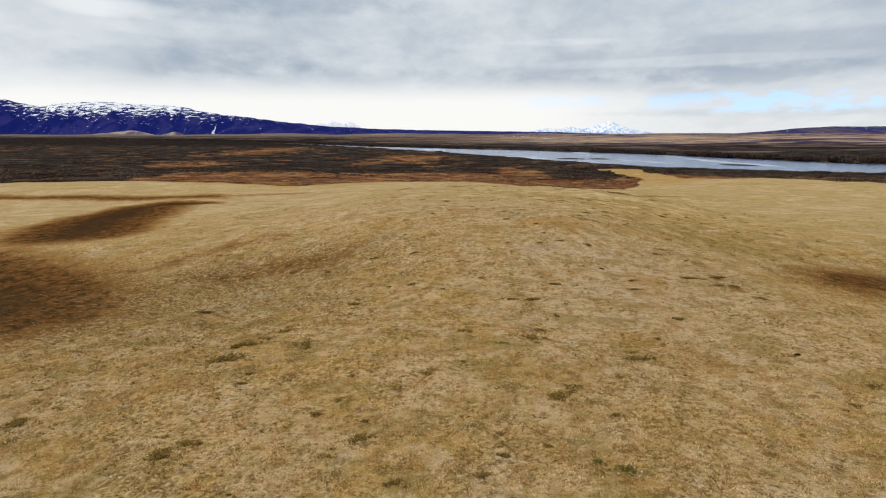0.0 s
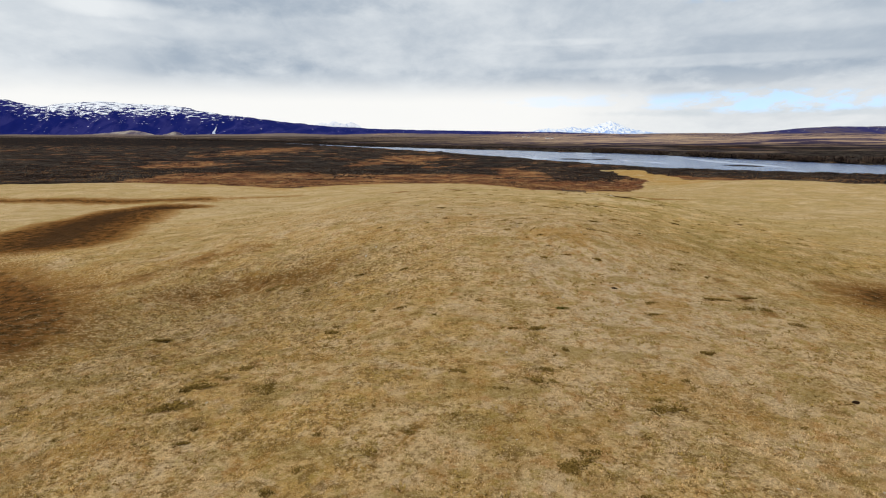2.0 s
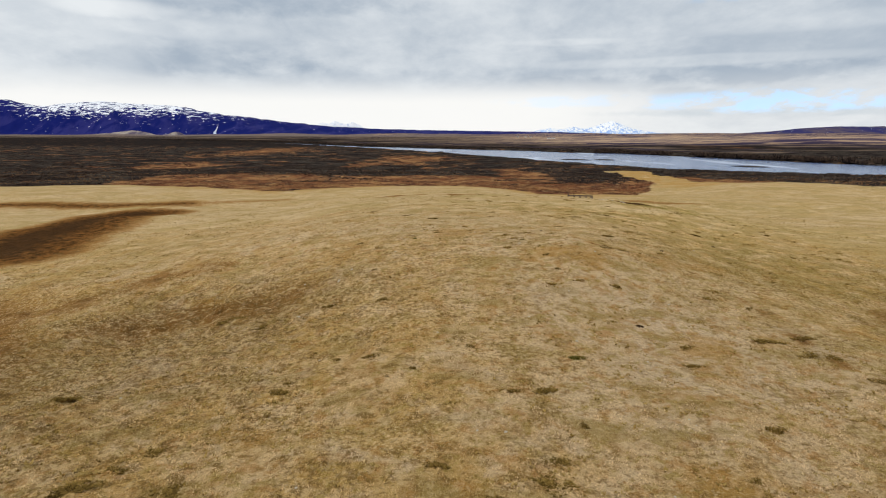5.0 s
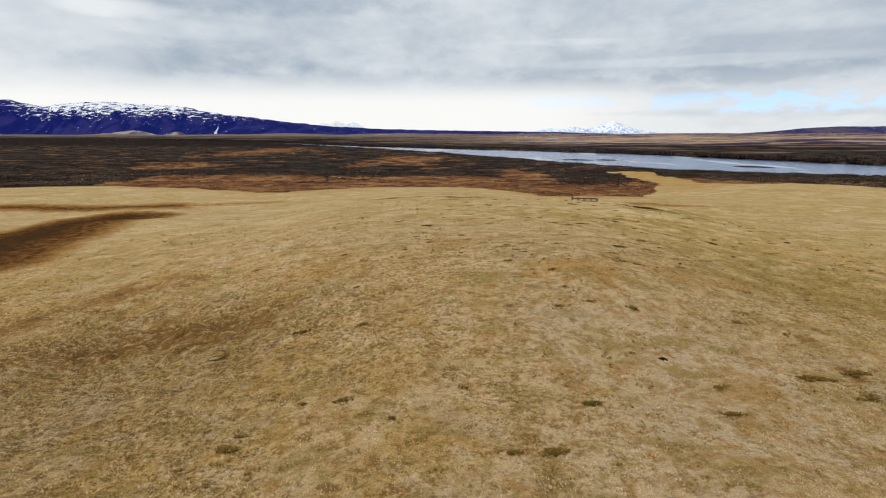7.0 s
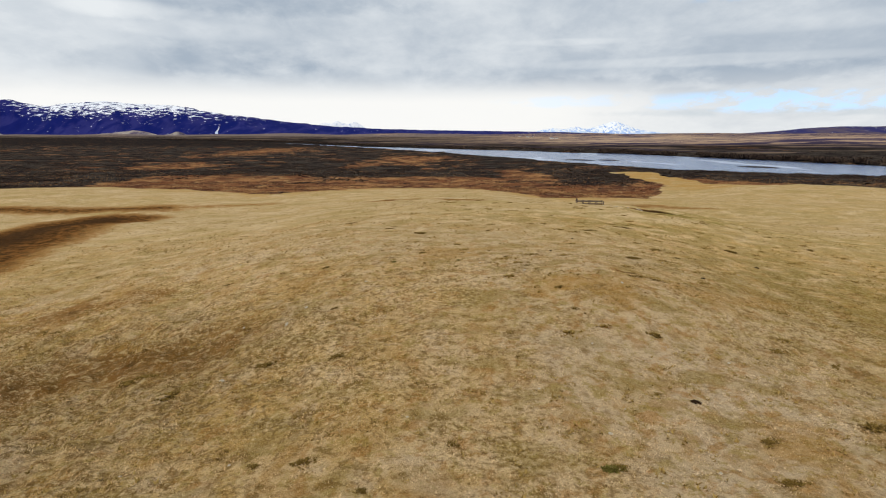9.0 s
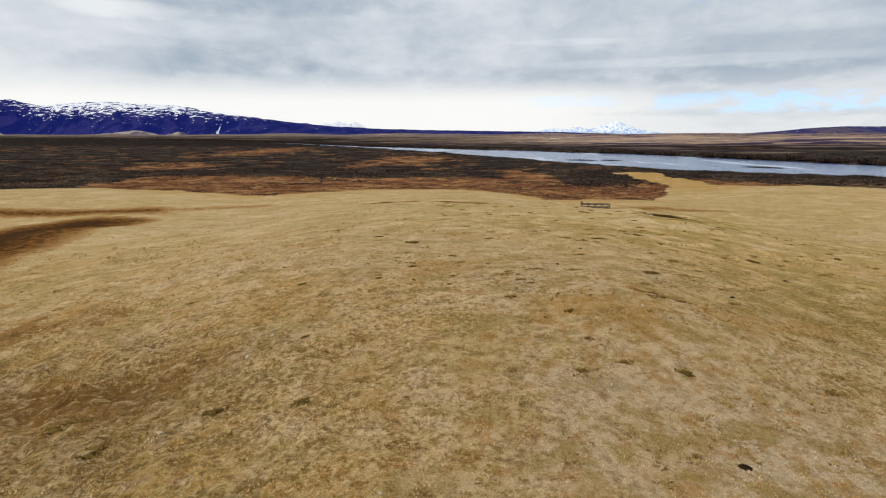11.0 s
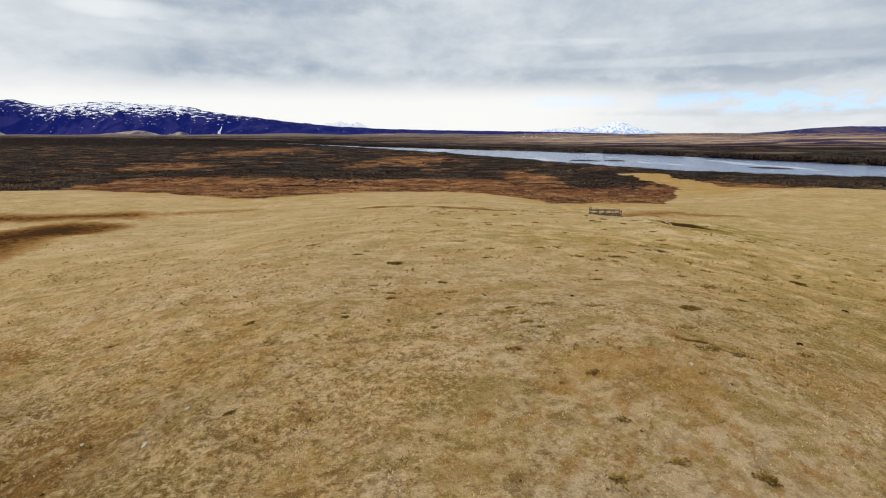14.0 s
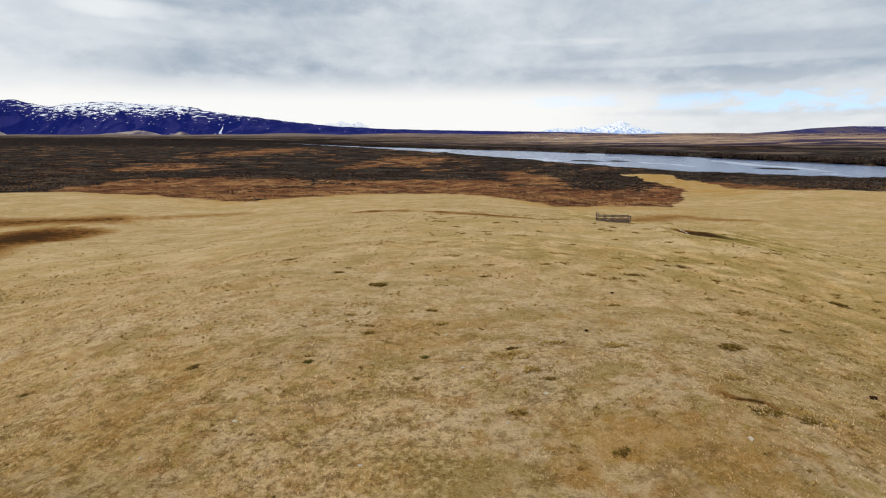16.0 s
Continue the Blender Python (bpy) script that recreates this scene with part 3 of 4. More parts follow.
rx = lines([(-3000, -200, 150, 30), (-200, 300, 25, 25), (300, 1500, 40, 150)])
me = bpy.data.meshes.new("river")
top = np.array([(x, river_near(x) - 12, WATER) for x in rx] + [(x, river_far(x) + 12, WATER) for x in rx])
k = np.arange(len(rx) - 1)
fill(me, top, np.stack([k, k + 1, k + 1 + len(rx), k + len(rx)], -1))
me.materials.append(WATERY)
tagged(new("river", me), "broad calm pale grey-blue river between dark heath banks", "river", kind="structure")


def ridge(name, label, xs, outline, distance, depth, foot, mat, rough, seed):
    """A far range: its skyline as (x, height) pairs, sloping down to its foot before and behind."""
    ox, oz = zip(*outline)
    ys = np.linspace(distance - depth, distance + depth * 0.6, 60)

    def rise(x, y):
        top = np.interp(x, ox, oz)
        v = np.where(y < distance, (distance - y) / depth, (y - distance) / (depth * 0.6))
        fold = (lattice(x + y * 0.5, y * 0.3, 170, seed) - 0.5) * 0.35
        prof = np.clip(1 - smooth(0, 1, np.clip(v + fold * smooth(0, 0.2, v), 0, 1)), 0, 1) ** 0.8
        crag = (lattice(x, y * 0.6, 75, seed + 2, 4) - 0.5) * 2.4 * rough
        return foot + (top - foot) * prof + crag * np.clip(prof * 1.4, 0, 1) * np.clip((top - foot) / 120, 0, 1)

    me, _, _ = sheet(name, xs, ys, rise)
    me.materials.append(mat)
    return tagged(new(name, me), label, "mountain", kind="structure")


def skyline(distance, spots):
    """Skyline from bearings (parts of the distance sideways) and rises (thousandths of it)."""
    return [(a * distance, b * distance / 1000) for a, b in spots]


# Distance haze put into the rock colour as blue.
HAZE_BLUE = mountain_material("haze_blue_rock", (0.005, 0.010, 0.115), (0.024, 0.026, 0.15), 28, 218, streak=(0.55, 0.4, 2.4))
ridge("mountain_range", "long far mountain in dark haze blue with snow streaks along its top", np.linspace(-4700, 1250, 600),
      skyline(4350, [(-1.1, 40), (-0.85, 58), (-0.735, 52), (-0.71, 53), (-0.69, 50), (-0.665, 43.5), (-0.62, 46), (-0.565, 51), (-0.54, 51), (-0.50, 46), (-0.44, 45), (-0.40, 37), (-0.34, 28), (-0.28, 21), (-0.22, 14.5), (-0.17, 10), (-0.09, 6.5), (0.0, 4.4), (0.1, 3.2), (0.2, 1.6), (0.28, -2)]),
      4350, 520, -14, HAZE_BLUE, 9, 3)
TAWNY = mountain_material("pale_grass_slope", (0.40, 0.34, 0.29), (0.10, 0.075, 0.12), 900, 1000)
for cx, wide, tall in [(-2010, 270, 25), (-2870, 120, 26), (-1670, 65, 17)]:
    ridge("foothill", "low pale grassy foothill below the mountain", np.linspace(cx - wide, cx + wide, 60),
          [(cx - wide, -24), (cx - wide * 0.5, tall * 0.2 - 10), (cx - wide * 0.1, tall * 0.5 - 10), (cx + wide * 0.3, tall - 8), (cx + wide * 0.6, tall * 0.7 - 10), (cx + wide, -24)],
          3780, 200, -24, TAWNY, 8, 13)
# Haze and slope shading put into the rock tones as pale blue.
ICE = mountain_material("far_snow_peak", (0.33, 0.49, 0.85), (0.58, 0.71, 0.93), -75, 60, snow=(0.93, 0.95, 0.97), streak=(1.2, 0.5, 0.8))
ridge("snowy_peak", "far snow-covered volcano, slopes tinted pale haze blue", np.linspace(500, 1800, 240),
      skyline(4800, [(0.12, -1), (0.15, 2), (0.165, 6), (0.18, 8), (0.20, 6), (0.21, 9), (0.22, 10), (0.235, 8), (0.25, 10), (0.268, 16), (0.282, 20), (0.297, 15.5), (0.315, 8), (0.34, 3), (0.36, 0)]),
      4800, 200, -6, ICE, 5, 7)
# Haze put into the near-white tones, so the summits barely show.
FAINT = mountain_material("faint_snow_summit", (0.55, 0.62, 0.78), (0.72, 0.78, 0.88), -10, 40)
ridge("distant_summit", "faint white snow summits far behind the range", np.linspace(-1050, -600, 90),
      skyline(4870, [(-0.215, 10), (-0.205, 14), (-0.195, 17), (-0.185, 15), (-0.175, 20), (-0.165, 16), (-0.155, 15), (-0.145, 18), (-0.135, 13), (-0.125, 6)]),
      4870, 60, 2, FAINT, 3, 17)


def white_streak(x, y, low, high):
    """A narrow white wedge standing for a pale streak on the slope, bent halfway."""
    me = bpy.data.meshes.new("white_streak")
    rows = [(0.0, 10, 0), (0.3, 8, -4), (0.55, 4, 2), (0.8, 3, 5), (1.0, 1, 4)]
    verts = []
    for k, half, bend in rows:
        z = low + (high - low) * k
        verts += [(x + bend - half, y + 40 * k, z), (x + bend, y + 40 * k - 5, z + 2), (x + bend + half, y + 40 * k, z)]
    faces = [(3 * i + j, 3 * i + j + 1, 3 * i + j + 4, 3 * i + j + 3) for i in range(len(rows) - 1) for j in (0, 1)]
    fill(me, np.array(verts, float), np.array(faces))
    me.materials.append(FAINT)
    tagged(new("white_streak", me), "narrow white streak at the mountain foot", "snow", kind="structure")


white_streak(-0.374 * 3760, 3760, -6, 40)
# Distance haze put into the hill's colour as dark blue-purple.
HAZE_PURPLE = mountain_material("far_hazy_hill", (0.032, 0.030, 0.12), (0.10, 0.075, 0.11), -10, 150)
ridge("far_hill", "low far hill in dark haze purple with a few snow patches", np.linspace(1500, 4700, 260),
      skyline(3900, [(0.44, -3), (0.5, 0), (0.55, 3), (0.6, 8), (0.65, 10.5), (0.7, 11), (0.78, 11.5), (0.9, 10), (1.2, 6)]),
      3900, 500, -15, HAZE_PURPLE, 5, 9)


# ---------------- dry grass, sedge and shrubs ----------------
def fan(spots, tall, wide, count, lean, seed):
    """Vertices of tapered blades, count of them fanned out at every spot."""
    rng = np.random.default_rng(seed)
    at = np.repeat(spots, count, 0)
    n = len(at)
    turn, size = rng.uniform(0, 6.283, n), rng.uniform(0.6, 1.3, n) * np.repeat(tall, count)
    out = rng.uniform(0.15, lean, n)
    d = np.stack([np.cos(turn), np.sin(turn)], -1)
    side = np.stack([-d[:, 1], d[:, 0]], -1) * (np.repeat(wide, count) * rng.uniform(0.6, 1.4, n))[:, None]
    base = at[:, :2] + d * (np.repeat(wide, count) * rng.uniform(0, 1.5, n))[:, None]
    v = np.empty((n, 3, 3))
    v[:, 0, :2], v[:, 1, :2], v[:, 2, :2] = base - side, base + side, base + d * (size * out)[:, None]
    v[:, 0, 2] = v[:, 1, 2] = at[:, 2] - 0.02
    v[:, 2, 2] = at[:, 2] + size
    return v.reshape(-1, 3)


def mass(name, verts, mat, label, category):
    """One uncountable mass of blades."""
    me = bpy.data.meshes.new(name)
    fill(me, verts, np.arange(len(verts)).reshape(-1, 3))
    me.materials.append(mat)
    return tagged(new(name, me), label, category, kind="stuff"), me


def on_land(x, y):
    return np.stack([x, y, land(x, y)], -1)


rng = np.random.default_rng(4)
n = 420000
gy = 10 + 85 * rng.random(n) ** 1.25
gx = 3.5 + (rng.random(n) * 2 - 1) * np.minimum(9 + gy * 0.62, 44)
thick = lattice(gx, gy, 0.7, 61, 2) + 0.5 * (lattice(gx, gy, 4, 62, 2) - 0.5) - 0.7 * bare(gx, gy)
keep = thick + rng.uniform(-0.34, 0.34, n) > 0.36
gx, gy, thick = gx[keep], gy[keep], thick[keep]
n = len(gx)
tall = rng.uniform(0.025, 0.055, n) + 0.05 * np.clip(thick - 0.4, 0, 0.5)
verts = fan(on_land(gx, gy), tall, rng.uniform(0.012, 0.028, n), 3, 1.9, 5)
_, me = mass("dry_grass", verts, GRASS, "short dry straw-coloured grass covering the pasture", "grass")
cover = zones(gx, gy)
store(me, "wet", np.repeat(cover[2], 9))
store(me, "pale", np.repeat(cover[5], 9))

# darker low tufts, thick in the rough left-hand slope and thin elsewhere
n = 52000
ty = 11 + 150 * rng.random(n) ** 1.5
tx = 3.5 + (rng.random(n) * 2 - 1) * np.minimum(10 + ty * 0.66, 75)
want = lattice(tx, ty, 1.1, 71, 3) + 0.35 * (lattice(tx, ty, 8, 72, 2) - 0.5) + 0.07 * mound(tx, ty, -20, 50, 18, 18) + 0.04 * mound(tx, ty, -15, 57, 10, 8)
keep = (want > 0.62) & (bare(tx, ty) < 0.5)
tx, ty, want = tx[keep], ty[keep], want[keep]
n = len(tx)
verts = fan(on_land(tx, ty), rng.uniform(0.05, 0.10, n), rng.uniform(0.03, 0.07, n), 6, 2.2, 6)
n = 180
cx, cy = rng.uniform(2, 48, n), 54 + 85 * rng.random(n) ** 1.2
half = rng.uniform(0.2, 0.6, n)
px, py = np.repeat(cx, 26) + rng.normal(0, 0.55, n * 26) * np.repeat(half, 26), np.repeat(cy, 26) + rng.normal(0, 0.3, n * 26) * np.repeat(half, 26)
py = py + 0.4 * smooth(12, 26, px) * (px - np.repeat(cx, 26))
open_grass = bare(px, py) < 0.4
px, py = px[open_grass], py[open_grass]
verts = np.concatenate([verts, fan(on_land(px, py), rng.uniform(0.04, 0.09, len(px)), rng.uniform(0.04, 0.08, len(px)), 5, 2.4, 16)])
mass("dark_tufts", verts, MOSSY, "low dark olive-brown tufts scattered through the dry grass", "grass")

# heath between the pasture and the river, and along the far bank
n = 170000
sy = 165 + 640 * rng.random(n) ** 1.9
sx = (rng.random(n) * 2 - 1) * (60 + sy * 0.85)
heath, _, _, rust, *_ = zones(sx, sy)
clump = 0.62 * lattice(sx, sy, 26, 21, 4) + 0.38 * lattice(0.6 * sx, sy, 8, 23, 3) + 0.34 * (lattice(sx, sy, 6, 22, 3) - 0.5) - 0.17 * np.clip(rust, 0, 1) + 0.10 * smooth(-60, -5, sy - river_near(sx))
dry = (heath > 0.6) & (sy < river_near(sx) - 1)
keep = dry & (clump > 0.52)
bx, by = sx[keep], sy[keep]
verts = fan(on_land(bx, by), rng.uniform(0.12, 0.42, len(bx)), rng.uniform(0.12, 0.34, len(bx)), 7, 2.4, 7)
n = 15000
fx = -900 + 2000 * rng.random(n)
fy = river_far(fx) + 5 + 130 * rng.random(n) ** 2.2
keep = lattice(fx, fy, 60, 25, 3) > 0.42
fx, fy = fx[keep], fy[keep]
verts = np.concatenate([verts, fan(on_land(fx, fy), rng.uniform(0.5, 1.5, len(fx)), rng.uniform(0.5, 1.3, len(fx)), 6, 2.2, 8)])
n = 2600
ux, uy = (rng.random(n) * 2 - 1) * 330, 185 + 330 * rng.random(n) ** 1.4
cover = zones(ux, uy)
fit = (cover[0] > 0.7) & (cover[3] < 0.25) & (uy < river_near(ux) - 2) & (lattice(ux, uy, 40, 27, 3) > 0.47)
ux, uy = ux[fit], uy[fit]
verts = np.concatenate([verts, fan(on_land(ux, uy), rng.uniform(0.2, 0.5, len(ux)), rng.uniform(0.25, 0.6, len(ux)), 34, 2.6, 18)])
mass("dwarf_shrubs", verts, SHRUB, "dark leafless dwarf shrubs matting the heath plain", "shrub")
n = 5200
hx = rng.uniform(175, 520, n)
hy = river_far(hx) + 2 + 34 * rng.random(n) ** 1.5
dense = np.maximum.reduce([mound(hx, 0 * hx, 222, 0, 30, 1), mound(hx, 0 * hx, 282, 0, 22, 1), smooth(296, 312, hx)]) * lattice(hx, hy, 28, 29, 2)
keep = dense > 0.28
hx, hy = hx[keep], hy[keep]
verts = fan(on_land(hx, hy), rng.uniform(1.2, 3.6, len(hx)), rng.uniform(0.4, 1.1, len(hx)), 12, 0.9, 28)
mass("riverside_thicket", verts, SHRUB, "tall dark leafless willow thicket on the far river bank", "thicket")
keep = dry & (clump < 0.49) & (sy < 420) & (rng.random(len(sx)) < 0.6)
bx, by = sx[keep], sy[keep]
verts = fan(on_land(bx, by), rng.uniform(0.10, 0.3, len(bx)), rng.uniform(0.06, 0.2, len(bx)), 4, 2.2, 9)
mass("rust_sedge", verts, RUSTY, "rust-coloured dead sedge between the heath shrubs", "sedge")
TUFTS_NEAR = [
    (1.6, 19.8, 0.31), (-1.6, 19.8, 0.32), (2.6, 21.2, 0.24), (4.4, 21.8, 0.20), (-11.6, 22.6, 0.57), (2.6, 22.8, 0.19), (-3.3, 23.0, 0.55),
    (-10.7, 23.3, 0.45), (7.8, 24.0, 0.26), (-3.3, 24.3, 0.26), (-5.6, 25.1, 0.26), (-19.9, 25.9, 0.56), (5.7, 26.0, 0.65), (19.8, 26.0, 0.40),
    (-4.8, 26.4, 0.41), (6.7, 26.8, 0.41), (-2.1, 27.2, 0.42), (9.1, 28.0, 0.23), (-0.6, 28.5, 0.29), (-4.5, 28.7, 0.24), (22.6, 28.7, 0.42),
    (-10.3, 28.8, 0.28), (-20.9, 29.2, 0.24), (16.6, 29.5, 0.29), (-16.2, 29.7, 0.24), (1.3, 29.9, 0.23), (-10.2, 30.0, 0.22), (10.9, 30.7, 0.65),
    (11.0, 31.8, 0.44), (-12.1, 31.9, 0.81),
]
TUFTS_MIDDLE = [
    (3.7, 32.2, 0.33), (5.6, 33.2, 0.80), (-7.9, 33.3, 0.73), (13.1, 33.8, 0.35), (-11.8, 34.0, 0.71), (1.6, 34.2, 0.34), (6.3, 34.6, 0.56),
    (-10.8, 35.3, 0.36), (-9.8, 36.6, 0.55), (7.7, 37.2, 0.28), (15.8, 37.3, 0.40), (5.1, 39.7, 0.28), (6.5, 39.8, 0.46), (-6.0, 41.2, 0.44),
    (23.9, 42.2, 0.45), (-5.9, 42.3, 0.36), (0.3, 42.3, 0.22), (-17.6, 42.8, 0.63), (14.8, 43.2, 0.36), (9.0, 43.6, 0.33), (-2.0, 44.2, 0.33),
    (-3.8, 44.3, 0.22), (3.3, 44.9, 0.26), (23.3, 45.0, 0.54), (22.1, 45.3, 0.91), (15.5, 45.9, 0.43), (20.9, 47.3, 0.94), (24.0, 48.6, 0.93),
    (12.3, 49.1, 0.28), (-10.0, 51.3, 0.76),
]
TUFTS_CREST = [
    (-2.2, 52.2, 0.43), (-5.8, 52.4, 0.45), (22.9, 53.4, 0.33), (-13.1, 54.2, 0.96), (20.4, 54.3, 0.46), (14.0, 54.5, 0.33), (10.3, 56.8, 0.26),
    (-3.3, 57.8, 0.24), (9.9, 59.6, 0.24), (16.7, 61.8, 0.42), (15.5, 62.0, 0.57), (-22.4, 62.1, 1.47), (8.6, 63.9, 0.24), (3.8, 64.2, 0.20),
    (-5.6, 67.0, 0.32), (-13.0, 67.1, 0.39), (7.6, 67.1, 0.24), (17.3, 68.4, 0.65), (1.4, 69.7, 0.33), (1.2, 70.7, 0.33), (0.1, 72.4, 0.40),
    (22.7, 73.9, 0.42), (0.9, 77.7, 0.61), (7.3, 80.7, 0.50), (-2.3, 81.9, 0.39), (17.3, 82.3, 0.47), (-1.9, 83.5, 0.30), (32.0, 83.6, 1.38),
    (22.3, 86.9, 1.23), (-6.9, 87.2, 0.62), (44.1, 90.0, 0.60),
]


# ---------------- things in the pasture ----------------
def part(name, bm, mat, parent, label=""):
    """One mesh object under a thing, or under a part of it."""
    me = bpy.data.meshes.new(name)
    bm.to_mesh(me)
    bm.free()
    me.materials.append(mat)
    ob = new(name, me)
    ob.parent = parent
    return tagged(ob, label)


def tuft_mesh(seed, mat):
    """A flattened cushion of dense short blades, one metre in radius and 0.3 m high."""
    rng = np.random.default_rng(seed)
    n = 110
    a, r = rng.uniform(0, 6.283, n), np.sqrt(rng.random(n))
    lobe = 1 + 0.32 * np.sin(a * 2 + seed) + 0.2 * np.sin(a * 3 + seed * 2) + 0.12 * np.sin(a * 7)
    x, y = r * np.cos(a) * lobe, r * np.sin(a) * lobe * 0.62
    verts = fan(np.stack([x, y, 0.02 + 0.05 * (1 - r * r)], -1), 0.09 + 0.08 * (1 - r), np.full(n, 0.085), 3, 2.2, seed)
    ring = [(0, 0, 0.07)]
    for rad, h in ((0.35, 0.06), (0.62, 0.03), (0.8, -0.06)):
        for i in range(14):
            b = i * 6.283 / 14
            k = rad * (1 + 0.32 * math.sin(b * 2 + seed) + 0.2 * math.sin(b * 3 + seed * 2)) * rng.uniform(0.9, 1.1)
            ring.append((k * math.cos(b), k * math.sin(b) * 0.62, h * rng.uniform(0.7, 1.3)))
    tris = [(0, 1 + i, 1 + (i + 1) % 14) for i in range(14)]
    for row in (0, 1):
        for i in range(14):
            p, q = 1 + row * 14 + i, 1 + row * 14 + (i + 1) % 14
            tris += [(p, p + 14, q + 14), (p, q + 14, q)]
    m = len(verts)
    me = bpy.data.meshes.new("grass_tuft")
    fill(me, np.concatenate([verts, np.array(ring)]), np.concatenate([np.arange(m).reshape(-1, 3), np.array(tris) + m]))
    me.materials.append(mat)
    return me


def set_down(ob, x, y, size, tall, sink=0.02, turn=None):
    """Stand a thing on the land at (x, y), leaning with the slope."""
    e = 0.4
    slope = Vector((float(land(x - e, y) - land(x + e, y)), float(land(x, y - e) - land(x, y + e)), 2 * e)).normalized()
    m = Vector((0, 0, 1)).rotation_difference(slope).to_matrix().to_4x4() @ Matrix.Rotation(random.uniform(-0.35, 0.35) + 0.3 * float(smooth(10, 24, x)) if turn is None else turn, 4, "Z")
    ob.matrix_world = Matrix.Translation((x, y, float(land(x, y)) - sink)) @ m @ Matrix.Diagonal((size, size, tall, 1))


MESHES = [tuft_mesh(seed, TUFTY) for seed in range(1, 8)]
for i, (x, y, r) in enumerate(TUFTS_NEAR + TUFTS_MIDDLE + TUFTS_CREST):
    ob = tagged(new("grass_tuft", MESHES[i % 7]), "low dark olive-brown tuft in the bleached pasture grass", "grass tuft", "dark tufts in the pasture")
    set_down(ob, x, y, min(r, 0.75) * 1.1, 0.28 + 0.2 * min(r, 0.75))
MOSS_MESHES = [tuft_mesh(seed, GREEN) for seed in (11, 12, 13)]
for i, (x, y, r) in enumerate([(6.1, 20.6, 0.26), (6.9, 20.0, 0.5), (8.8, 43.5, 0.36), (4.0, 66.4, 0.22), (-0.6, 66.0, 0.2)]):
    ob = tagged(new("moss_cushion", MOSS_MESHES[i % 3]), "dark green moss cushion among the dry grass", "moss", "moss cushions")
    set_down(ob, x, y, r * 1.15, 0.4)


def stone_mesh(seed):
    bm = bmesh.new()
    bmesh.ops.create_icosphere(bm, subdivisions=2, radius=1)
    for v in bm.verts:
        k = 1 + 0.35 * (noise.noise(v.co * 1.3 + Vector((seed * 7.1, 0, 0)))) + 0.12 * noise.noise(v.co * 3.1 + Vector((0, seed * 3.7, 0)))
        v.co = Vector((v.co.x * k, v.co.y * k * 0.75, max(v.co.z * k * 0.55, -0.3)))
    me = bpy.data.meshes.new("stone")
    bm.to_mesh(me)
    bm.free()
    me.materials.append(STONE)
    return me


STONES = [stone_mesh(s) for s in range(5)]
STONE_SPOTS = [(7.1, 19.8, 0.08), (7.5, 19.8, 0.07), (6.6, 19.7, 0.06), (7.3, 19.5, 0.05), (10.2, 21.0, 0.1), (-0.4, 23.3, 0.08), (-16.9, 22.3, 0.1), (-13.0, 21.4, 0.09),
               (-5.1, 58.4, 0.11), (4.9, 69.2, 0.1), (8.3, 62.9, 0.11), (13.9, 60.2, 0.11), (-2.0, 61.8, 0.1), (-5.8, 56.6, 0.14), (-7.6, 51.5, 0.14), (5.5, 65.1, 0.1),
               (6.8, 61.2, 0.07), (9.3, 45.7, 0.1), (3.2, 36.5, 0.07), (12.4, 37.9, 0.06), (-3.3, 33.0, 0.07), (-8.5, 40.6, 0.08), (17.0, 52.5, 0.09), (26.0, 70.0, 0.12)]
rng = np.random.default_rng(12)
along = rng.random(26)
STONE_SPOTS += list(zip(24.4 + 6.6 * along, 108.8 - 1.5 * along + rng.normal(0, 0.35, 26), rng.uniform(0.07, 0.17, 26)))
# bleached stones strewn over the near pasture
STONE_SPOTS += list(zip(rng.uniform(-16, 22, 46), rng.uniform(19, 78, 46), rng.uniform(0.035, 0.085, 46)))
for i, (x, y, r) in enumerate(STONE_SPOTS):
    ob = tagged(new("stone", STONES[i % 5]), "small pale stone lying in the dry grass", "stone", "stones in the pasture")
    set_down(ob, x, y, r, r, 0.0, i * 1.3)


def dung_mesh():
    bm = bmesh.new()
    rng = random.Random(3)
    for i in range(11):
        a, r = rng.uniform(0, 6.283), 0.75 * math.sqrt(rng.random())
        got = bmesh.ops.create_icosphere(bm, subdivisions=1, radius=rng.uniform(0.26, 0.4))
        bmesh.ops.translate(bm, vec=(r * math.cos(a), r * math.sin(a) * 0.7, 0.12 + 0.3 * (0.8 - r)), verts=got["verts"])
    me = bpy.data.meshes.new("dung_pile")
    bm.to_mesh(me)
    bm.free()
    me.materials.append(DUNG)
    return me


PILE = dung_mesh()
for i, (x, y, r) in enumerate([(20.6, 32.0, 0.2), (11.2, 69.6, 0.16), (30.7, 76.1, 0.24), (13.8, 48.7, 0.24), (21.0, 65.0, 0.2), (14.7, 78.1, 0.14)]):
    ob = tagged(new("dung_pile", PILE), "dark dry dung pile on the pasture", "dung", "dung piles")
    set_down(ob, x, y, r, r * 0.8, 0.0, i * 0.9)


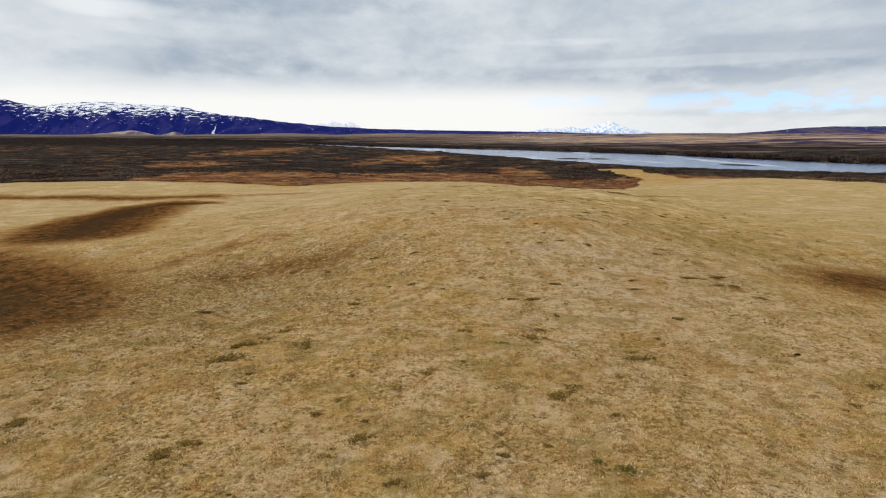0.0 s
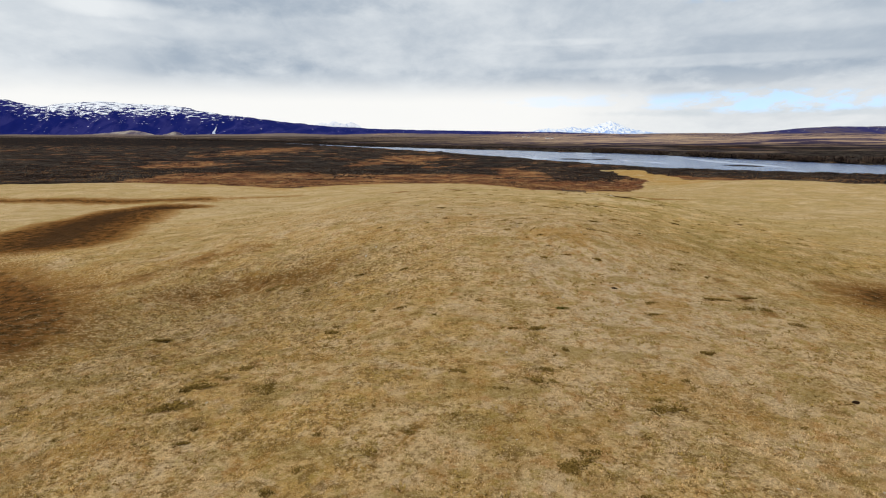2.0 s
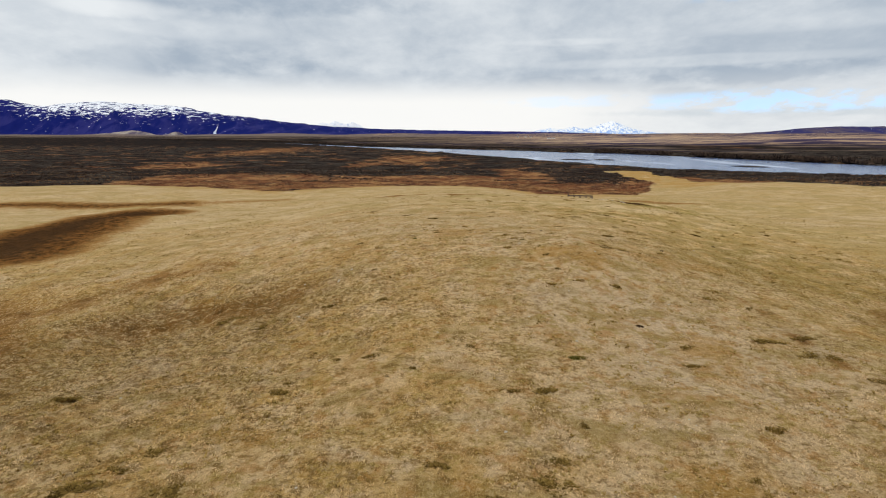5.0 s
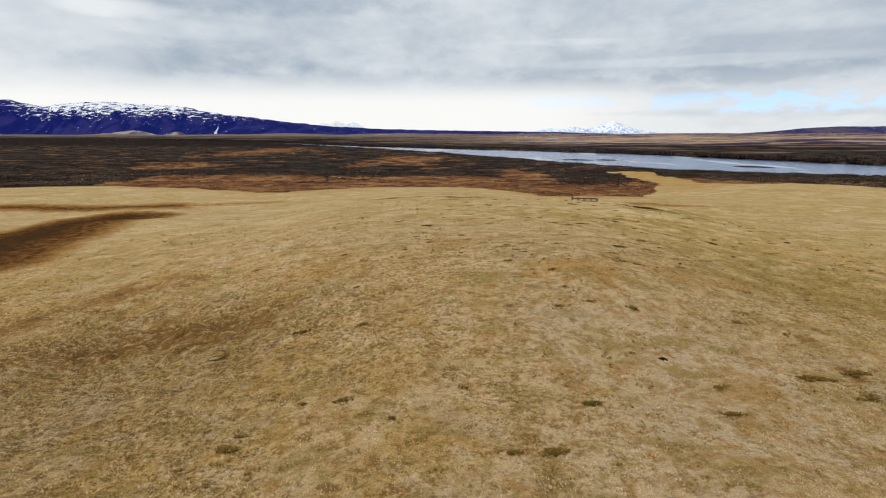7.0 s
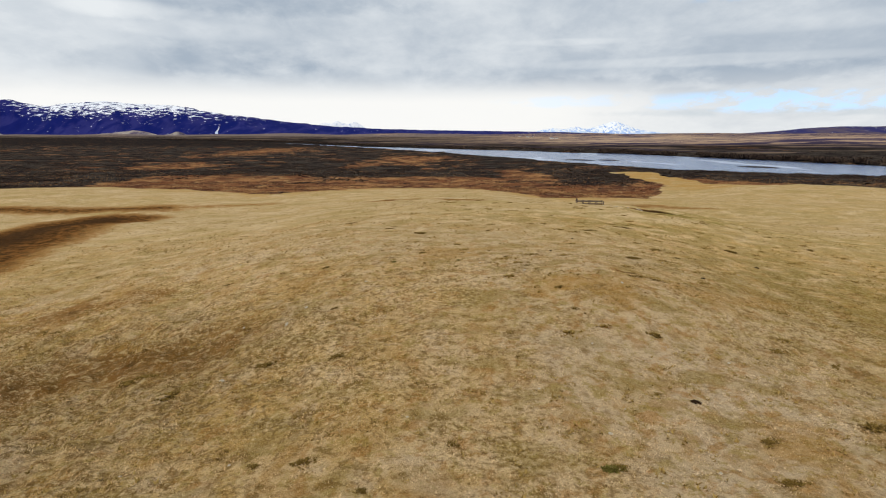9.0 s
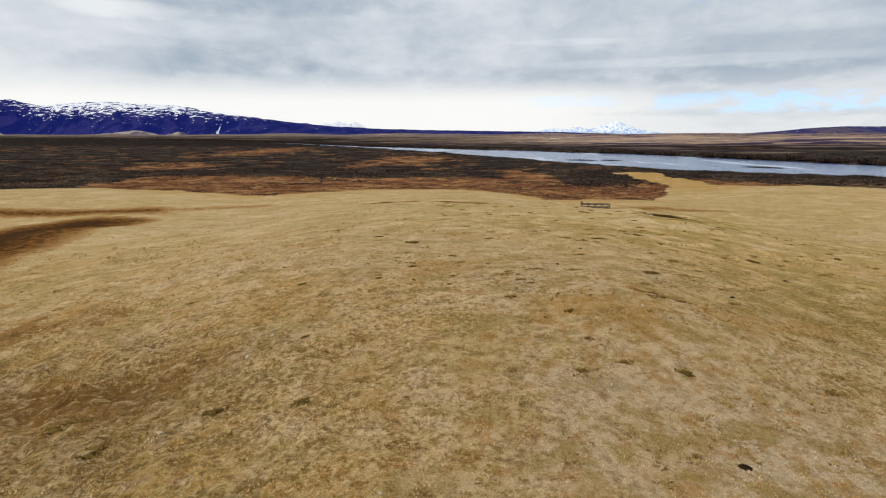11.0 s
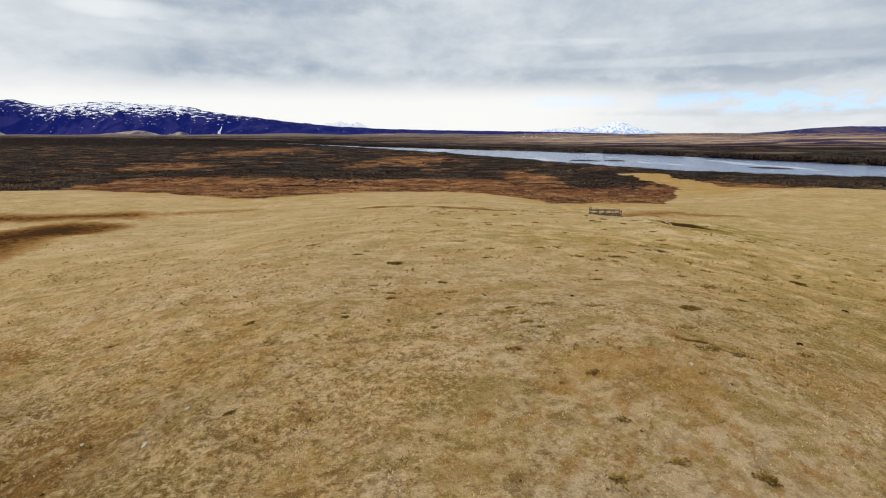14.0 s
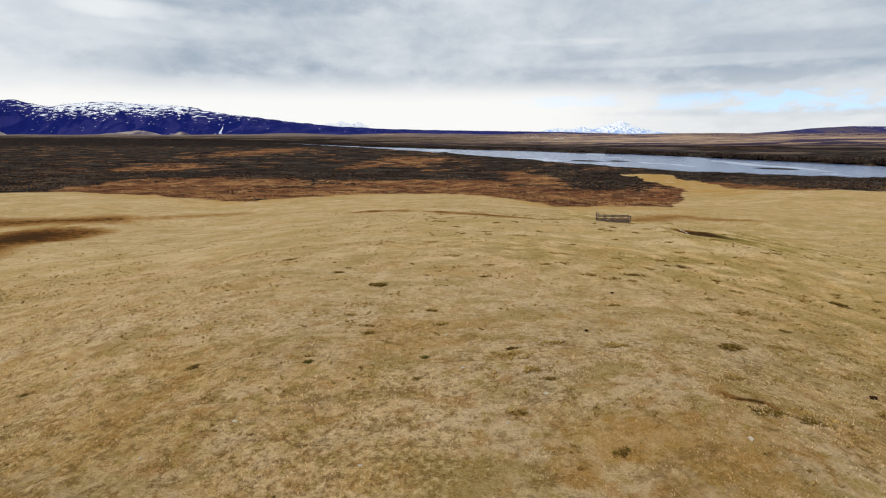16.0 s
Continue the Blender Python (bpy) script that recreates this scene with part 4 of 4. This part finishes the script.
# ---------------- the timber rack in the swale ----------------
def beam(name, a, b, thick, wide, parent, label=""):
    """A squared timber from a to b, with worn edges."""
    bm = bmesh.new()
    d = Vector(b) - Vector(a)
    bmesh.ops.create_cube(bm, size=1, matrix=Matrix.Diagonal((wide, thick, d.length, 1)))
    bmesh.ops.bevel(bm, geom=bm.edges[:], offset=min(thick, wide) * 0.12, segments=1, affect="EDGES")
    along = d.normalized()
    broad = Vector((1, 0, 0)) if abs(along.z) > 0.7 else Vector((0, 0, 1))
    broad = (broad - along * broad.dot(along)).normalized()
    turn = Matrix((broad, along.cross(broad), along)).transposed().to_4x4()
    bmesh.ops.transform(bm, verts=bm.verts[:], matrix=Matrix.Translation((Vector(a) + Vector(b)) / 2) @ turn)
    return part(name, bm, TIMBER, parent, label)


def hay_rack(x, y, turn):
    """A long feeding rack: posts, rails, close boards on both sides and a dark trough between them."""
    rack = new("hay_rack")
    rack.matrix_world = pose(x, y, float(height(x, y)) - 0.25, 0, 0, turn)
    tagged(rack, "long weathered dark timber hay rack in the grassy swale", "hay rack")
    rng = random.Random(8)
    for side in (-0.6, 0.6):
        for i in range(5):
            px = -2.2 + 1.1 * i
            tall = 2.05 if i == 0 else rng.uniform(1.62, 1.82)
            beam("post", (px, side, -0.3), (px + rng.uniform(-0.04, 0.04), side, tall), 0.12, 0.12, rack)
        for z in (0.45, 1.05, 1.55):
            beam("rail", (-2.3, side * 1.12, z + rng.uniform(-0.03, 0.03)), (2.3, side * 1.12, z + rng.uniform(-0.03, 0.03)), 0.04, 0.12, rack)
        for i in range(24):
            px = -2.16 + i * 0.188
            if i not in (9, 17):
                beam("board", (px, side * 1.2, 0.4), (px + rng.uniform(-0.03, 0.03), side * 1.2, rng.uniform(0.92, 1.18)), 0.025, 0.165, rack)
    for i in range(4):
        beam("floor_board", (-2.2, -0.42 + 0.28 * i, 0.4), (2.2, -0.42 + 0.28 * i, 0.4), 0.24, 0.04, rack)
    for px in (-2.2, 2.2):
        beam("end_rail", (px, -0.6, 1.2), (px, 0.6, 1.2), 0.12, 0.05, rack)
    return rack


hay_rack(28.0, 126.0, -3)


# ---------------- river islets and far farms ----------------
def islet(ax, ay, bx, by, wide):
    bm = bmesh.new()
    bmesh.ops.create_icosphere(bm, subdivisions=3, radius=1)
    half = math.hypot(bx - ax, by - ay) / 2
    for v in bm.verts:
        k = 1 + 0.4 * noise.noise(v.co * 1.7 + Vector((ax, 0, 0)))
        v.co = Vector((v.co.x * half * k, v.co.y * wide * k, v.co.z * 0.9))
    me = bpy.data.meshes.new("islet")
    bm.to_mesh(me)
    bm.free()
    me.materials.append(SILT)
    ob = tagged(new("islet", me), "low dark silt bank rising from the river", "islet", "river islets")
    ob.matrix_world = pose((ax + bx) / 2, (ay + by) / 2, WATER - 0.1, 0, 0, math.degrees(math.atan2(by - ay, bx - ax)))


islet(218, 460, 238, 442, 4.5)
islet(113, 571, 138, 560, 3.5)
islet(144, 566, 159, 556, 3.0)

WHITE = grainy("white_painted_wall", (0.70, 0.70, 0.68), (0.82, 0.82, 0.80), 0.6)
ROOF = grainy("dark_sheet_roof", (0.16, 0.12, 0.12), (0.26, 0.20, 0.19), 0.8)
GLASS = grainy("dark_window_glass", (0.02, 0.025, 0.03), (0.05, 0.055, 0.06), 1.0, 0.1, 0.5)


def block(bm, x0, x1, y0, y1, z0, z1):
    bmesh.ops.create_cube(bm, size=1, matrix=Matrix.Translation(((x0 + x1) / 2, (y0 + y1) / 2, (z0 + z1) / 2)) @ Matrix.Diagonal((x1 - x0, y1 - y0, z1 - z0, 1)))


def farmhouse(x, y, length, turn):
    """A gabled farm building far across the river."""
    house = new("farmhouse")
    house.matrix_world = pose(x, y, float(height(x, y)) - 0.3, 0, 0, turn)
    tagged(house, "small white farm building with a dark roof", "farmhouse", "farm buildings beyond the river")
    h, d = length / 2, length * 0.3
    bm = bmesh.new()
    block(bm, -h, h, -d, d, 0, 3.2)
    part("wall", bm, WHITE, house)
    bm = bmesh.new()
    ends = [[bm.verts.new((s * (h + 0.4), yy, z)) for yy, z in ((-d - 0.5, 3.1), (0, 3.1 + d * 0.8), (d + 0.5, 3.1))] for s in (-1, 1)]
    bm.faces.new(ends[0])
    bm.faces.new(ends[1][::-1])
    for i in range(3):
        k = (i + 1) % 3
        bm.faces.new((ends[0][i], ends[1][i], ends[1][k], ends[0][k]))
    part("roof", bm, ROOF, house, "dark sheet-metal roof")
    for i in range(3):
        bm = bmesh.new()
        px = -h + length * (i + 0.6) / 3.3
        block(bm, px - 0.7, px + 0.7, -d - 0.06, -d + 0.05, 1.2, 2.7)
        part("window", bm, GLASS, house, "dark window")


for x, y, length, turn in [(318, 2270, 10, 10), (340, 2300, 8, -20), (296, 2330, 8, 30), (352, 1965, 11, 5), (372, 1990, 8, -30)]:
    farmhouse(x, y, length, turn)
